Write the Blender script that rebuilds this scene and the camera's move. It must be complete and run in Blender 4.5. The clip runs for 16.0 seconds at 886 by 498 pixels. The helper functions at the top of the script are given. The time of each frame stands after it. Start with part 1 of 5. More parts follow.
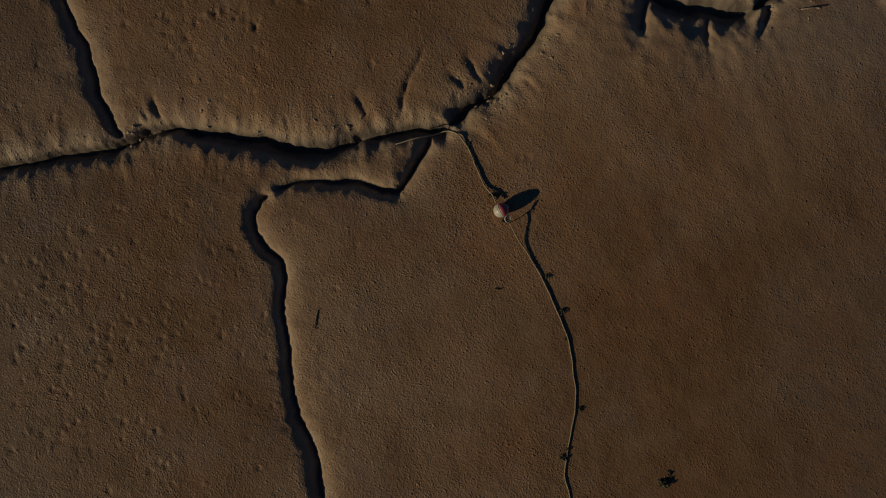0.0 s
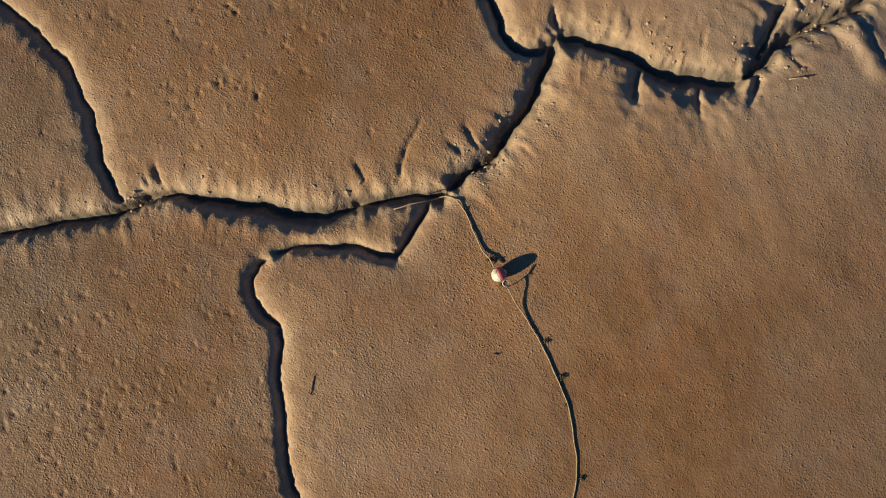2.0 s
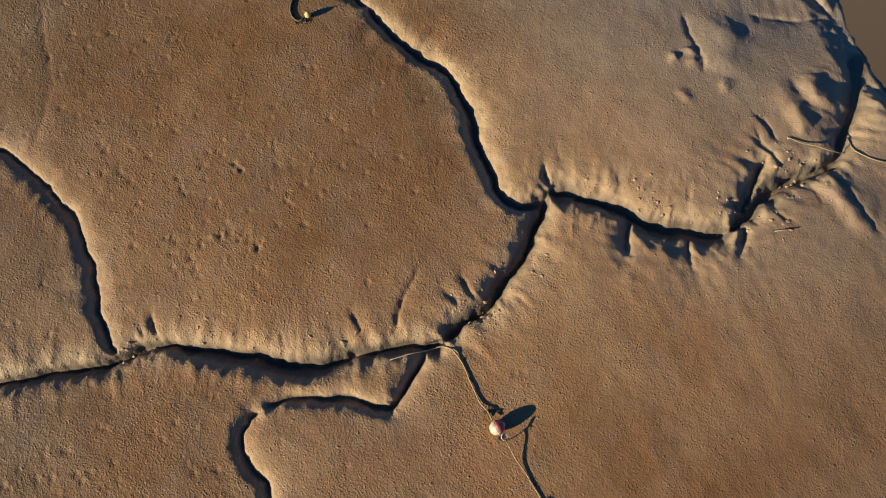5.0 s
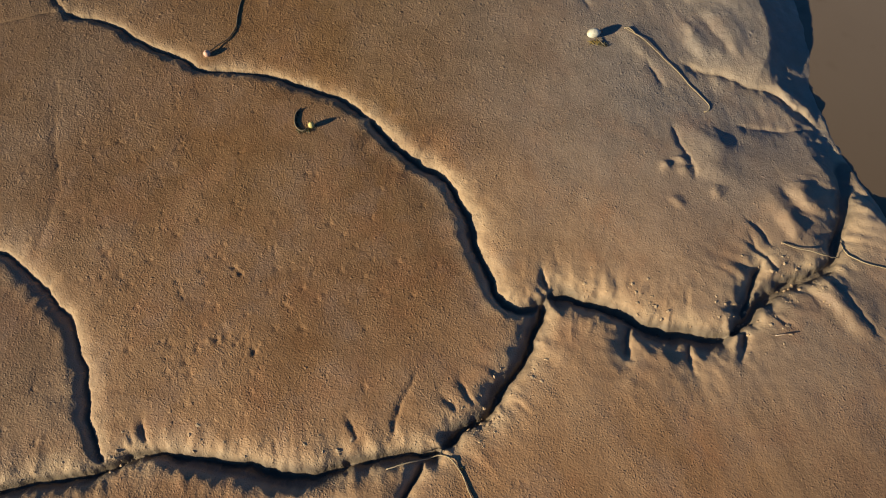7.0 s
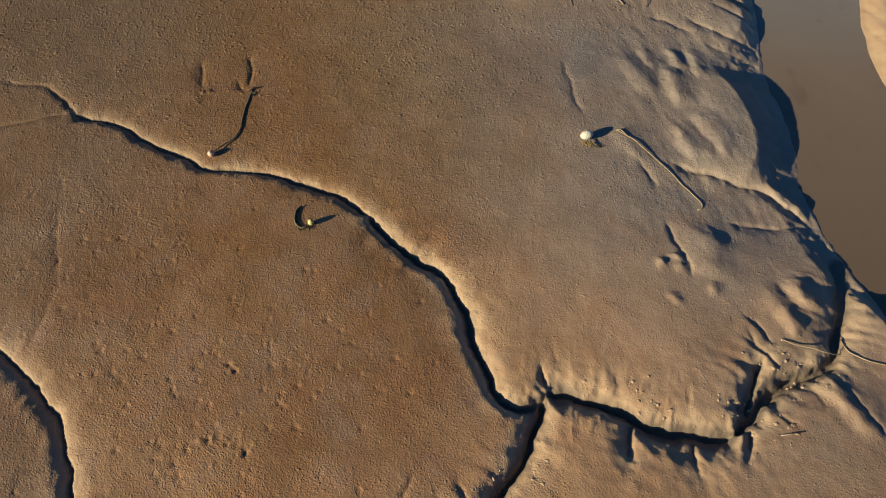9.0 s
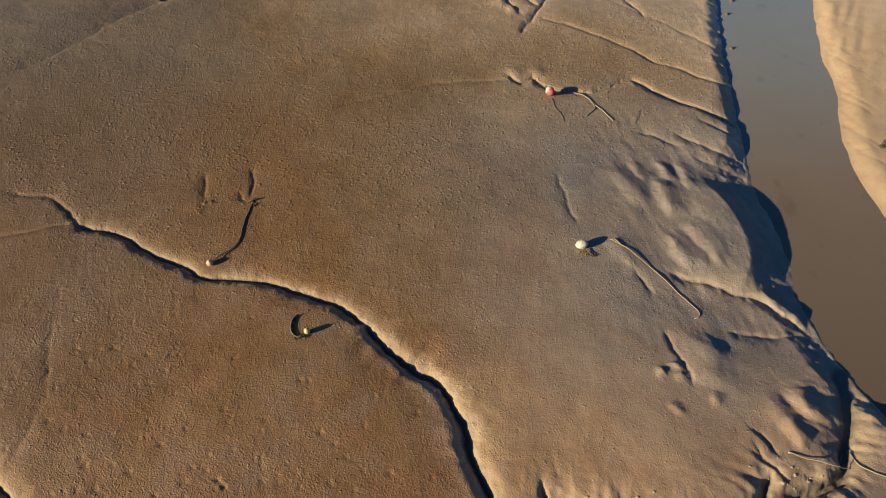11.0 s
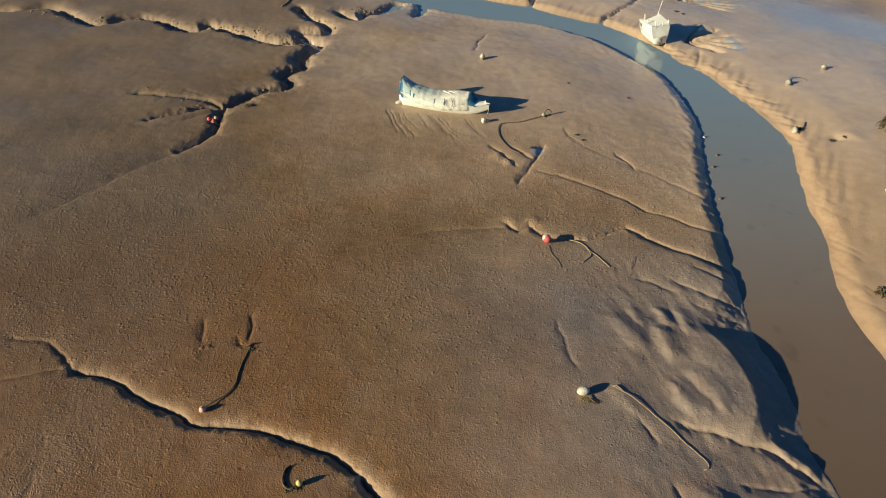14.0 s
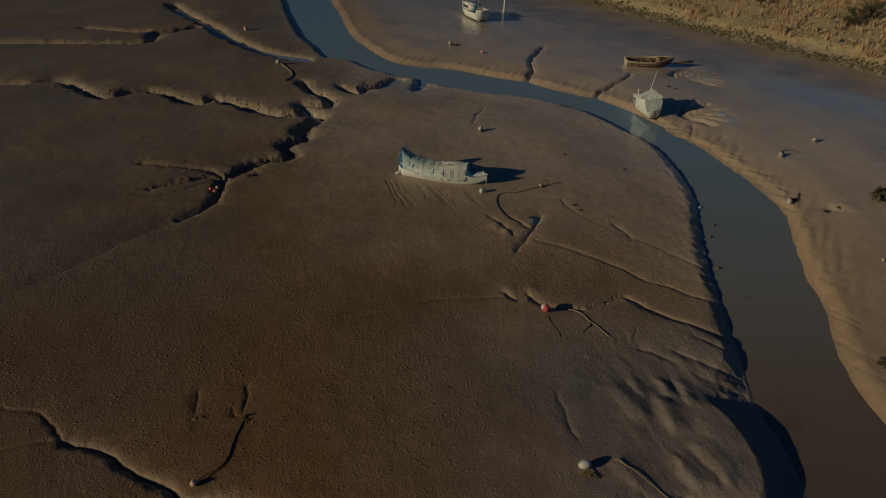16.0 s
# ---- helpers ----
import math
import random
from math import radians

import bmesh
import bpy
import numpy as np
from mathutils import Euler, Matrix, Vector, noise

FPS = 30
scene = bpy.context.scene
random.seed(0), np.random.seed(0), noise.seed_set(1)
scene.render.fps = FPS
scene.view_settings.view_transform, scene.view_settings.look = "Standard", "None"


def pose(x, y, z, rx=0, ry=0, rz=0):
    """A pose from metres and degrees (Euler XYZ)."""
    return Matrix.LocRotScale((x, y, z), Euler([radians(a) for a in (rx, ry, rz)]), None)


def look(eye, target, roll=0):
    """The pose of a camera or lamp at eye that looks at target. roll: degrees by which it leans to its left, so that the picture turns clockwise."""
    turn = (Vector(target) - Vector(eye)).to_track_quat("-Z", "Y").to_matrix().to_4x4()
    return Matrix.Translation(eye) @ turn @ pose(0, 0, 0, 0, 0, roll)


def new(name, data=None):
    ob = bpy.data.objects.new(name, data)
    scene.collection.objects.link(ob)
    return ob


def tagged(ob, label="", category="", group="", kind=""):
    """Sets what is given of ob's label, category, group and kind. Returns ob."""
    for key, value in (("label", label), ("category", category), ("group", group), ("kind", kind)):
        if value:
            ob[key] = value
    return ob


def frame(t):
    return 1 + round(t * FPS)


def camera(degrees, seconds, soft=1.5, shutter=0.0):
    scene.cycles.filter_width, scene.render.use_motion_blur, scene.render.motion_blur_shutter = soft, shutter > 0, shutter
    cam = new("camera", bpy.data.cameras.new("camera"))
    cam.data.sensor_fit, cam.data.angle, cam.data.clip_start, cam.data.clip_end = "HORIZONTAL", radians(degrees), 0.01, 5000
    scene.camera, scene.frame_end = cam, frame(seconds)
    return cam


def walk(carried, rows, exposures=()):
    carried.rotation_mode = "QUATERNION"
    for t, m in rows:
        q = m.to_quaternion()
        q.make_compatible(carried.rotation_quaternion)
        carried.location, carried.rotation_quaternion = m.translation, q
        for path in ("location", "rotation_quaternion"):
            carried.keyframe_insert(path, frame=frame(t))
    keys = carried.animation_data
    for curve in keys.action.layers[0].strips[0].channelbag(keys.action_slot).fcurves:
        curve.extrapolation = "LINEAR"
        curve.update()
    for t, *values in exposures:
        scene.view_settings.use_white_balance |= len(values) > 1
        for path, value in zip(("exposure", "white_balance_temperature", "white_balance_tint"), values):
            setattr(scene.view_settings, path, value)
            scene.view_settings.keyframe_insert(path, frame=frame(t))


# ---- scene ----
# ---------------------------------------------------------------- camera
EYE = 26.0
cam = camera(64.33, 16.0, soft=1.1)
# seconds, tilt, roll, yaw: a drone that hovers and tilts its camera up from straight down
TURNS = [
    (0.0, -90.00, -0.00, 0.00),
    (0.5, -89.21, -0.08, -0.18),
    (1.0, -88.00, -0.11, -0.12),
    (1.5, -86.48, -0.14, -0.12),
    (2.0, -84.77, -0.17, -0.05),
    (2.5, -82.98, -0.21, -0.13),
    (3.0, -81.12, -0.25, -0.15),
    (3.5, -79.13, -0.30, -0.16),
    (4.0, -76.97, -0.35, -0.23),
    (6.5, -66.23, -0.51, -0.29),
    (7.0, -64.18, -0.57, -0.24),
    (7.5, -62.20, -0.63, -0.21),
    (8.0, -60.26, -0.67, -0.21),
    (8.5, -58.32, -0.72, -0.26),
    (9.0, -56.36, -0.76, -0.29),
    (11.5, -45.28, -0.94, -0.51),
    (12.0, -43.08, -0.95, -0.52),
    (12.5, -41.00, -0.97, -0.50),
    (13.0, -39.12, -1.01, -0.46),
    (13.5, -37.38, -1.03, -0.45),
    (14.0, -35.79, -1.08, -0.44),
    (14.5, -34.22, -1.15, -0.47),
    (15.0, -32.80, -1.20, -0.48),
    (15.5, -31.49, -1.24, -0.46),
    (16.0, -30.19, -1.26, -0.47),
]
EXPOSURES = [(0.0, -1.34), (0.5, -0.05), (1.0, 0.58), (1.5, 0.65), (9.0, 0.64), (11.5, 0.67), (13.0, 0.57), (14.5, 0.45), (15.0, 0.31), (15.5, -0.14), (16.0, -1.49)]
walk(cam, [(t, pose(0, 0, EYE, 90 + p, r, y)) for t, p, r, y in TURNS], EXPOSURES)

# ---------------------------------------------------------------- light
SUN_EL, SHADE_DIR = radians(17.0), radians(27.0)
sun_from = Vector((-math.cos(SHADE_DIR) * math.cos(SUN_EL), -math.sin(SHADE_DIR) * math.cos(SUN_EL), math.sin(SUN_EL)))
world = bpy.data.worlds.new("sky")
scene.world = world
world.use_nodes = True
wn = world.node_tree
sky = wn.nodes.new("ShaderNodeTexSky")
sky.sky_type = "NISHITA"
sky.sun_disc = False
sky.ozone_density, sky.dust_density = 5.0, 1.2
sky.sun_elevation = SUN_EL
sky.sun_rotation = math.atan2(sun_from.x, sun_from.y) % (2 * math.pi)
bg = wn.nodes["Background"]
bg.inputs["Strength"].default_value = 0.048
tint = wn.nodes.new("ShaderNodeMix")
tint.data_type, tint.blend_type = "RGBA", "MULTIPLY"
tint.inputs[0].default_value, tint.inputs[7].default_value = 1.0, (0.34, 0.71, 0.95, 1.0)
wn.links.new(sky.outputs[0], tint.inputs[6])
wn.links.new(tint.outputs[2], bg.inputs["Color"])
sun_data = bpy.data.lights.new("sun", "SUN")
sun_data.energy, sun_data.angle, sun_data.color = 5.0, radians(0.55), (1.0, 0.83, 0.52)
sun = new("sun", sun_data)
sun.matrix_world = look(sun_from * 100, (0, 0, 0))


# ---------------------------------------------------------------- materials
def mat(name):
    m = bpy.data.materials.new(name)
    m.use_nodes = True
    nt = m.node_tree
    return m, nt, nt.nodes["Principled BSDF"]


def fill(nt, n, ins):
    for k, v in ins.items():
        if isinstance(v, bpy.types.NodeSocket):
            nt.links.new(v, n.inputs[k])
        else:
            n.inputs[k].default_value = v
    return n


def node(nt, kind, ins=None):
    return fill(nt, nt.nodes.new(kind), ins or {})


def noise_tex(nt, vec, scale, detail=3.0, rough=0.55):
    return node(nt, "ShaderNodeTexNoise", {"Vector": vec, "Scale": scale, "Detail": detail, "Roughness": rough}).outputs[0]


def ramp(nt, fac, lo, hi, a=0.0, b=1.0):
    return node(nt, "ShaderNodeMapRange", {0: fac, 1: lo, 2: hi, 3: a, 4: b}).outputs[0]


def mix(nt, fac, a, b):
    n = node(nt, "ShaderNodeMix")
    n.data_type = "RGBA"
    for i, v in ((0, fac), (6, a), (7, b)):
        if isinstance(v, bpy.types.NodeSocket):
            nt.links.new(v, n.inputs[i])
        else:
            n.inputs[i].default_value = v if i == 0 else (*v, 1)
    return n.outputs[2]


def calc(nt, op, a, b=0.0):
    n = nt.nodes.new("ShaderNodeMath")
    n.operation = op
    return fill(nt, n, {0: a, 1: b}).outputs[0]


def coords(nt):
    """Places in the world, turned askew so that no noise lattice lies along the ground."""
    n = node(nt, "ShaderNodeMapping", {"Vector": node(nt, "ShaderNodeNewGeometry").outputs["Position"], "Location": (3.7, 5.1, 8.3), "Rotation": (0.62, 0.47, 0.81)})
    return n.outputs[0]


def northing(nt):
    return node(nt, "ShaderNodeSeparateXYZ", {0: node(nt, "ShaderNodeNewGeometry").outputs["Position"]}).outputs[1]


def attr(nt, name):
    n = nt.nodes.new("ShaderNodeAttribute")
    n.attribute_name = name
    return n.outputs["Fac"]


def ground_material():
    m, nt, bs = mat("estuary_mud")
    p = coords(nt)
    wet, grass, film = attr(nt, "wet"), attr(nt, "grass"), attr(nt, "film")
    big = noise_tex(nt, p, 0.16, 4)
    mid = noise_tex(nt, p, 1.3, 4)
    fine = noise_tex(nt, p, 9.0, 3)
    grey = mix(nt, ramp(nt, mid, 0.3, 0.7), (0.372, 0.216, 0.116), (0.450, 0.272, 0.154))
    brown = mix(nt, ramp(nt, mid, 0.3, 0.7), (0.212, 0.104, 0.042), (0.272, 0.145, 0.065))
    c = mix(nt, film, grey, brown)
    dun = mix(nt, ramp(nt, mid, 0.3, 0.7), (0.312, 0.231, 0.168), (0.394, 0.300, 0.228))
    dun = mix(nt, ramp(nt, northing(nt), 40.0, 62.0, 1.0, 0.0), dun, mix(nt, ramp(nt, mid, 0.3, 0.7), (0.335, 0.222, 0.118), (0.418, 0.288, 0.164)))
    dun = mix(nt, film, dun, mix(nt, ramp(nt, mid, 0.3, 0.7), (0.146, 0.083, 0.020), (0.194, 0.114, 0.032)))
    c = mix(nt, attr(nt, "dun"), c, dun)
    c = mix(nt, attr(nt, "slate"), c, mix(nt, ramp(nt, mid, 0.3, 0.7), (0.185, 0.160, 0.147), (0.240, 0.207, 0.192)))
    # rusty and mauve blotches
    dry = calc(nt, "SUBTRACT", 1.0, calc(nt, "MULTIPLY", wet, 0.8))
    c = mix(nt, calc(nt, "MULTIPLY", ramp(nt, noise_tex(nt, p, 0.42, 5, 0.62), 0.50, 0.68, 0.0, 0.50), calc(nt, "MULTIPLY", dry, ramp(nt, northing(nt), 10.0, 24.0, 1.0, 0.25))), c, (0.345, 0.160, 0.078))
    off = node(nt, "ShaderNodeVectorMath", {0: p, 1: (37.0, 11.0, 0.0)}).outputs[0]
    c = mix(nt, calc(nt, "MULTIPLY", ramp(nt, noise_tex(nt, off, 0.55, 5, 0.65), 0.50, 0.66, 0.0, 0.36), calc(nt, "MULTIPLY", dry, ramp(nt, northing(nt), 14.0, 30.0, 1.0, 0.3))), c, (0.290, 0.195, 0.150))
    c = mix(nt, ramp(nt, fine, 0.52, 0.75, 0.0, 0.22), c, (0.13, 0.085, 0.055))
    # far wet mud goes paler, the sky's sheen painted into its colour
    wet_sheen = mix(nt, ramp(nt, mid, 0.3, 0.7), (0.520, 0.425, 0.325), (0.620, 0.515, 0.405))
    c = mix(nt, calc(nt, "MULTIPLY", wet, 0.8), c, wet_sheen)
    # pale banks: sunlight on the rims put into the colour
    c = mix(nt, calc(nt, "MULTIPLY", attr(nt, "bank_light"), ramp(nt, mid, 0.3, 0.7, 0.55, 1.0)), c, (0.500, 0.375, 0.250))
    # damp mud, and the shade painted into the creek beds
    c = mix(nt, attr(nt, "soak_shade"), c, (0.118, 0.100, 0.086))
    # bluish grey of the pools: sky reflection put into the colour
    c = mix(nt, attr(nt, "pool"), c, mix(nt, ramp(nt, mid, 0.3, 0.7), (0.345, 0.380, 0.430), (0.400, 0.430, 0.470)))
    g = mix(nt, ramp(nt, noise_tex(nt, p, 0.35, 5, 0.65), 0.38, 0.62), (0.46, 0.34, 0.20), (0.37, 0.31, 0.16))
    g = mix(nt, ramp(nt, noise_tex(nt, p, 2.5, 4), 0.4, 0.7, 0, 0.6), g, (0.52, 0.40, 0.24))
    c = mix(nt, grass, c, g)
    nt.links.new(c, bs.inputs["Base Color"])
    wp = calc(nt, "ADD", wet, ramp(nt, big, 0.35, 0.65, -0.16, 0.16))
    r = ramp(nt, wp, 0.05, 1.0, 0.70, 0.26)
    r = calc(nt, "ADD", r, ramp(nt, fine, 0.3, 0.7, -0.06, 0.08))
    r = calc(nt, "MULTIPLY", r, ramp(nt, attr(nt, "pool"), 0.0, 1.0, 1.0, 0.3))
    nt.links.new(calc(nt, "MAXIMUM", r, ramp(nt, grass, 0, 1, 0.0, 0.9)), bs.inputs["Roughness"])
    bs.inputs["Specular IOR Level"].default_value = 0.4
    bs.inputs["Diffuse Roughness"].default_value = 0.15
    nt.links.new(ramp(nt, wp, 0.35, 1.0, 0.0, 0.9), bs.inputs["Coat Weight"])
    bs.inputs["Coat Roughness"].default_value = 0.24
    bs.inputs["Coat IOR"].default_value = 1.33
    # worm casts, crumbs and small pits over a finer grain
    shift = node(nt, "ShaderNodeVectorMath", {0: node(nt, "ShaderNodeTexNoise", {"Vector": p, "Scale": 6.0}).outputs[1], 1: (0.10, 0.10, 0.10)})
    shift.operation = "MULTIPLY"
    warp = node(nt, "ShaderNodeVectorMath", {0: p, 1: shift.outputs[0]})
    crumbs = 0.0
    for size, few, lo, hi, gain in ((5.5, 0.80, 0.06, 0.34, 1.5), (9.0, 0.50, 0.06, 0.42, 1.0), (14.5, 0.05, 0.05, 0.55, 0.9)):
        cells = nt.nodes.new("ShaderNodeTexVoronoi")
        fill(nt, cells, {"Vector": warp.outputs[0], "Scale": size, "Randomness": 1.0})
        some = ramp(nt, node(nt, "ShaderNodeSeparateColor", {0: cells.outputs["Color"]}).outputs[0], few, 1.0, 0.0, 1.0)
        dot = ramp(nt, cells.outputs["Distance"], lo, hi, gain, 0.0)
        crumbs = calc(nt, "ADD", calc(nt, "MULTIPLY", dot, some), crumbs)
    # they come in drifts, with smoother mud between
    drift = ramp(nt, noise_tex(nt, p, 0.75, 4, 0.65), 0.36, 0.62, 0.35, 1.0)
    crumbs = calc(nt, "MULTIPLY", crumbs, drift)
    pit = ramp(nt, noise_tex(nt, p, 4.2, 1.5, 0.5), 0.70, 0.78, 0.0, -0.14)
    # larger casts on the northern flat
    cells = nt.nodes.new("ShaderNodeTexVoronoi")
    fill(nt, cells, {"Vector": warp.outputs[0], "Scale": 4.2, "Randomness": 1.0})
    some = ramp(nt, node(nt, "ShaderNodeSeparateColor", {0: cells.outputs["Color"]}).outputs[0], 0.45, 1.0, 0.0, 1.0)
    coarse = calc(nt, "MULTIPLY", calc(nt, "MULTIPLY", ramp(nt, cells.outputs["Distance"], 0.05, 0.45, 1.6, 0.0), some), ramp(nt, northing(nt), 10.0, 32.0))
    hgt = calc(nt, "MULTIPLY", calc(nt, "ADD", crumbs, coarse), 0.50)
    hgt = calc(nt, "ADD", hgt, calc(nt, "MULTIPLY", noise_tex(nt, p, 2.6, 2, 0.5), 0.55))
    hgt = calc(nt, "ADD", hgt, calc(nt, "MULTIPLY", noise_tex(nt, warp.outputs[0], 13.0, 1.0, 0.5), 0.42))
    hgt = calc(nt, "ADD", hgt, pit)
    amount = calc(nt, "MULTIPLY", ramp(nt, wet, 0.25, 0.85, 1.0, 0.10), ramp(nt, big, 0.3, 0.7, 0.75, 1.15))
    amount = calc(nt, "MULTIPLY", amount, ramp(nt, northing(nt), 8.0, 32.0, 1.0, 1.65))
    amount = calc(nt, "MULTIPLY", amount, attr(nt, "casts"))
    b = node(nt, "ShaderNodeBump", {"Height": calc(nt, "MULTIPLY", hgt, amount), "Strength": 1.0, "Distance": 0.060})
    nt.links.new(b.outputs[0], bs.inputs["Normal"])
    return m


def water_material():
    m, nt, bs = mat("river_water")
    p = coords(nt)
    n = noise_tex(nt, p, 0.22, 3)
    c = mix(nt, ramp(nt, n, 0.3, 0.7), (0.268, 0.214, 0.166), (0.240, 0.190, 0.148))
    c = mix(nt, ramp(nt, noise_tex(nt, p, 0.45, 2), 0.64, 0.72, 0, 0.35), c, (0.07, 0.052, 0.04))
    # darker brown in the lower reach; the blue further up is painted sky reflection
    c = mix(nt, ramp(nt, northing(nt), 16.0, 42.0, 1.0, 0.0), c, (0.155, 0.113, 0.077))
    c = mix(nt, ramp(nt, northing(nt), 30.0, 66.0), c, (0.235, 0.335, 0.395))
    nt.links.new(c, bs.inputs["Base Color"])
    bs.inputs["Roughness"].default_value = 0.045
    bs.inputs["IOR"].default_value = 1.5
    b = node(nt, "ShaderNodeBump", {"Height": noise_tex(nt, p, 2.2, 3), "Strength": 0.12, "Distance": 0.03})
    nt.links.new(b.outputs[0], bs.inputs["Normal"])
    return m


def plain(name, a, b, rough=0.5, scale=6.0, metal=0.0, bump=0.0, dirt=None, dirt_at=0.58):
    """Paint, rubber, rope and so on: two tones in patches, optional dirt and relief."""
    m, nt, bs = mat(name)
    p = node(nt, "ShaderNodeTexCoord").outputs["Object"]
    n = noise_tex(nt, p, scale, 4, 0.6)
    c = mix(nt, ramp(nt, n, 0.32, 0.68), a, b)
    if dirt:
        d = noise_tex(nt, p, scale * 0.45, 5, 0.7)
        c = mix(nt, ramp(nt, d, dirt_at, dirt_at + 0.16, 0, 0.8), c, dirt)
    nt.links.new(c, bs.inputs["Base Color"])
    nt.links.new(ramp(nt, n, 0.3, 0.7, rough - 0.08, rough + 0.1), bs.inputs["Roughness"])
    bs.inputs["Metallic"].default_value = metal
    if bump:
        bp = node(nt, "ShaderNodeBump", {"Height": noise_tex(nt, p, scale * 5, 3), "Strength": 0.6, "Distance": bump})
        nt.links.new(bp.outputs[0], bs.inputs["Normal"])
    return m


MUD = ground_material()
WATER = water_material()
WHITE = plain("weathered_white_paint", (0.72, 0.70, 0.64), (0.80, 0.78, 0.73), 0.42, 3.0, dirt=(0.38, 0.30, 0.20), dirt_at=0.60)
HULL = plain("pale_aqua_white_paint", (0.72, 0.77, 0.73), (0.80, 0.83, 0.78), 0.45, 2.0, dirt=(0.52, 0.50, 0.38), dirt_at=0.62)
BUOY_WHITE = plain("chalky_white_plastic", (0.50, 0.49, 0.42), (0.66, 0.65, 0.60), 0.45, 7.0, dirt=(0.32, 0.25, 0.14), dirt_at=0.5)
BUOY_OLD = plain("weed_stained_white_plastic", (0.42, 0.40, 0.33), (0.62, 0.60, 0.54), 0.55, 4.0, dirt=(0.12, 0.10, 0.055), dirt_at=0.45)
BUOY_RED = plain("faded_red_plastic", (0.60, 0.09, 0.10), (0.68, 0.16, 0.17), 0.4, 7.0, dirt=(0.25, 0.10, 0.07), dirt_at=0.5)
BUOY_PINK = plain("bleached_pink_plastic", (0.62, 0.36, 0.28), (0.70, 0.46, 0.38), 0.5, 7.0, dirt=(0.33, 0.22, 0.14))
BUOY_YELLOW = plain("faded_yellow_plastic", (0.50, 0.44, 0.16), (0.60, 0.54, 0.24), 0.5, 7.0, dirt=(0.2, 0.15, 0.08))
ROPE = plain("old_hemp_rope", (0.27, 0.21, 0.135), (0.38, 0.31, 0.21), 0.85, 20.0, bump=0.01, dirt=(0.17, 0.12, 0.07), dirt_at=0.55)
ROPE_DARK = plain("muddy_rope", (0.10, 0.075, 0.05), (0.16, 0.12, 0.08), 0.8, 20.0, bump=0.01)
IRON = plain("rusty_iron", (0.09, 0.05, 0.03), (0.15, 0.085, 0.05), 0.75, 15.0, metal=0.3, bump=0.004)
WEED = plain("dark_bladderwrack", (0.035, 0.032, 0.014), (0.075, 0.062, 0.025), 0.6, 12.0)
WEED_OCHRE = plain("ochre_bladderwrack", (0.20, 0.14, 0.03), (0.28, 0.20, 0.06), 0.6, 12.0)
def tarp_material():
    """White tarpaulin that fades to aqua in blotches, most of all towards the stern."""
    m, nt, bs = mat("sun_bleached_tarpaulin")
    p = node(nt, "ShaderNodeTexCoord").outputs["Object"]
    x = node(nt, "ShaderNodeSeparateXYZ", {0: p}).outputs[0]
    n = noise_tex(nt, p, 1.4, 4, 0.6)
    blot = calc(nt, "ADD", ramp(nt, x, -3.6, 1.2, 0.42, -0.12), ramp(nt, n, 0.3, 0.7, -0.12, 0.2))
    c = mix(nt, ramp(nt, blot, 0.1, 0.55), (0.90, 0.91, 0.86), (0.66, 0.87, 0.87))
    c = mix(nt, ramp(nt, calc(nt, "ADD", x, ramp(nt, n, 0.3, 0.7, -0.25, 0.25)), -3.72, -3.60, 1.0, 0.0), c, (0.05, 0.26, 0.50))
    c = mix(nt, ramp(nt, noise_tex(nt, p, 5.0, 4, 0.65), 0.58, 0.75, 0, 0.3), c, (0.66, 0.65, 0.56))
    nt.links.new(c, bs.inputs["Base Color"])
    bs.inputs["Roughness"].default_value = 0.55
    bp = node(nt, "ShaderNodeBump", {"Height": noise_tex(nt, p, 7.0, 3), "Strength": 0.7, "Distance": 0.03})
    nt.links.new(bp.outputs[0], bs.inputs["Normal"])
    return m


TARP = tarp_material()
BLUE = plain("blue_tarpaulin", (0.03, 0.20, 0.44), (0.10, 0.36, 0.55), 0.5, 3.0, bump=0.01)
PLANK = plain("flaking_red_brown_planks", (0.15, 0.050, 0.032), (0.24, 0.12, 0.075), 0.7, 5.0, bump=0.008, dirt=(0.42, 0.37, 0.30), dirt_at=0.47)
CREAM = plain("cream_paint", (0.50, 0.44, 0.31), (0.60, 0.54, 0.40), 0.6, 5.0, dirt=(0.22, 0.15, 0.09), dirt_at=0.50)
BLACK = plain("tarred_black", (0.018, 0.017, 0.016), (0.04, 0.036, 0.032), 0.6, 6.0)
GLASS_DARK = plain("dark_window_glass", (0.03, 0.05, 0.07), (0.05, 0.08, 0.11), 0.1, 3.0)
# ---------------------------------------------------------------- terrain
WATER_Z = -1.0
TURN_X, TURN_Y = np.cos(np.arange(256) * math.pi / 128), np.sin(np.arange(256) * math.pi / 128)


def vnoise(x, y, size, seed):
    """Smooth gradient noise, about -1 to 1, with lumps of that size and its lattice turned by the seed."""
    ca, sa = math.cos(seed * 2.4 + 0.5), math.sin(seed * 2.4 + 0.5)
    x, y = (x * ca - y * sa) / size, (x * sa + y * ca) / size
    ix, iy = np.floor(x).astype(np.int64), np.floor(y).astype(np.int64)
    fx, fy = x - ix, y - iy
    u, v = fx * fx * fx * (fx * (fx * 6 - 15) + 10), fy * fy * fy * (fy * (fy * 6 - 15) + 10)

    def dot(i, j):
        k = ((ix + i) * 374761393 + (iy + j) * 668265263 + seed * 1442695041) & 0x7FFFFFFF
        k = ((k ^ (k >> 13)) * 1274126177) & 0x7FFFFFFF
        a = (k >> 9 & 0xFF)
        return TURN_X[a] * (fx - i) + TURN_Y[a] * (fy - j)

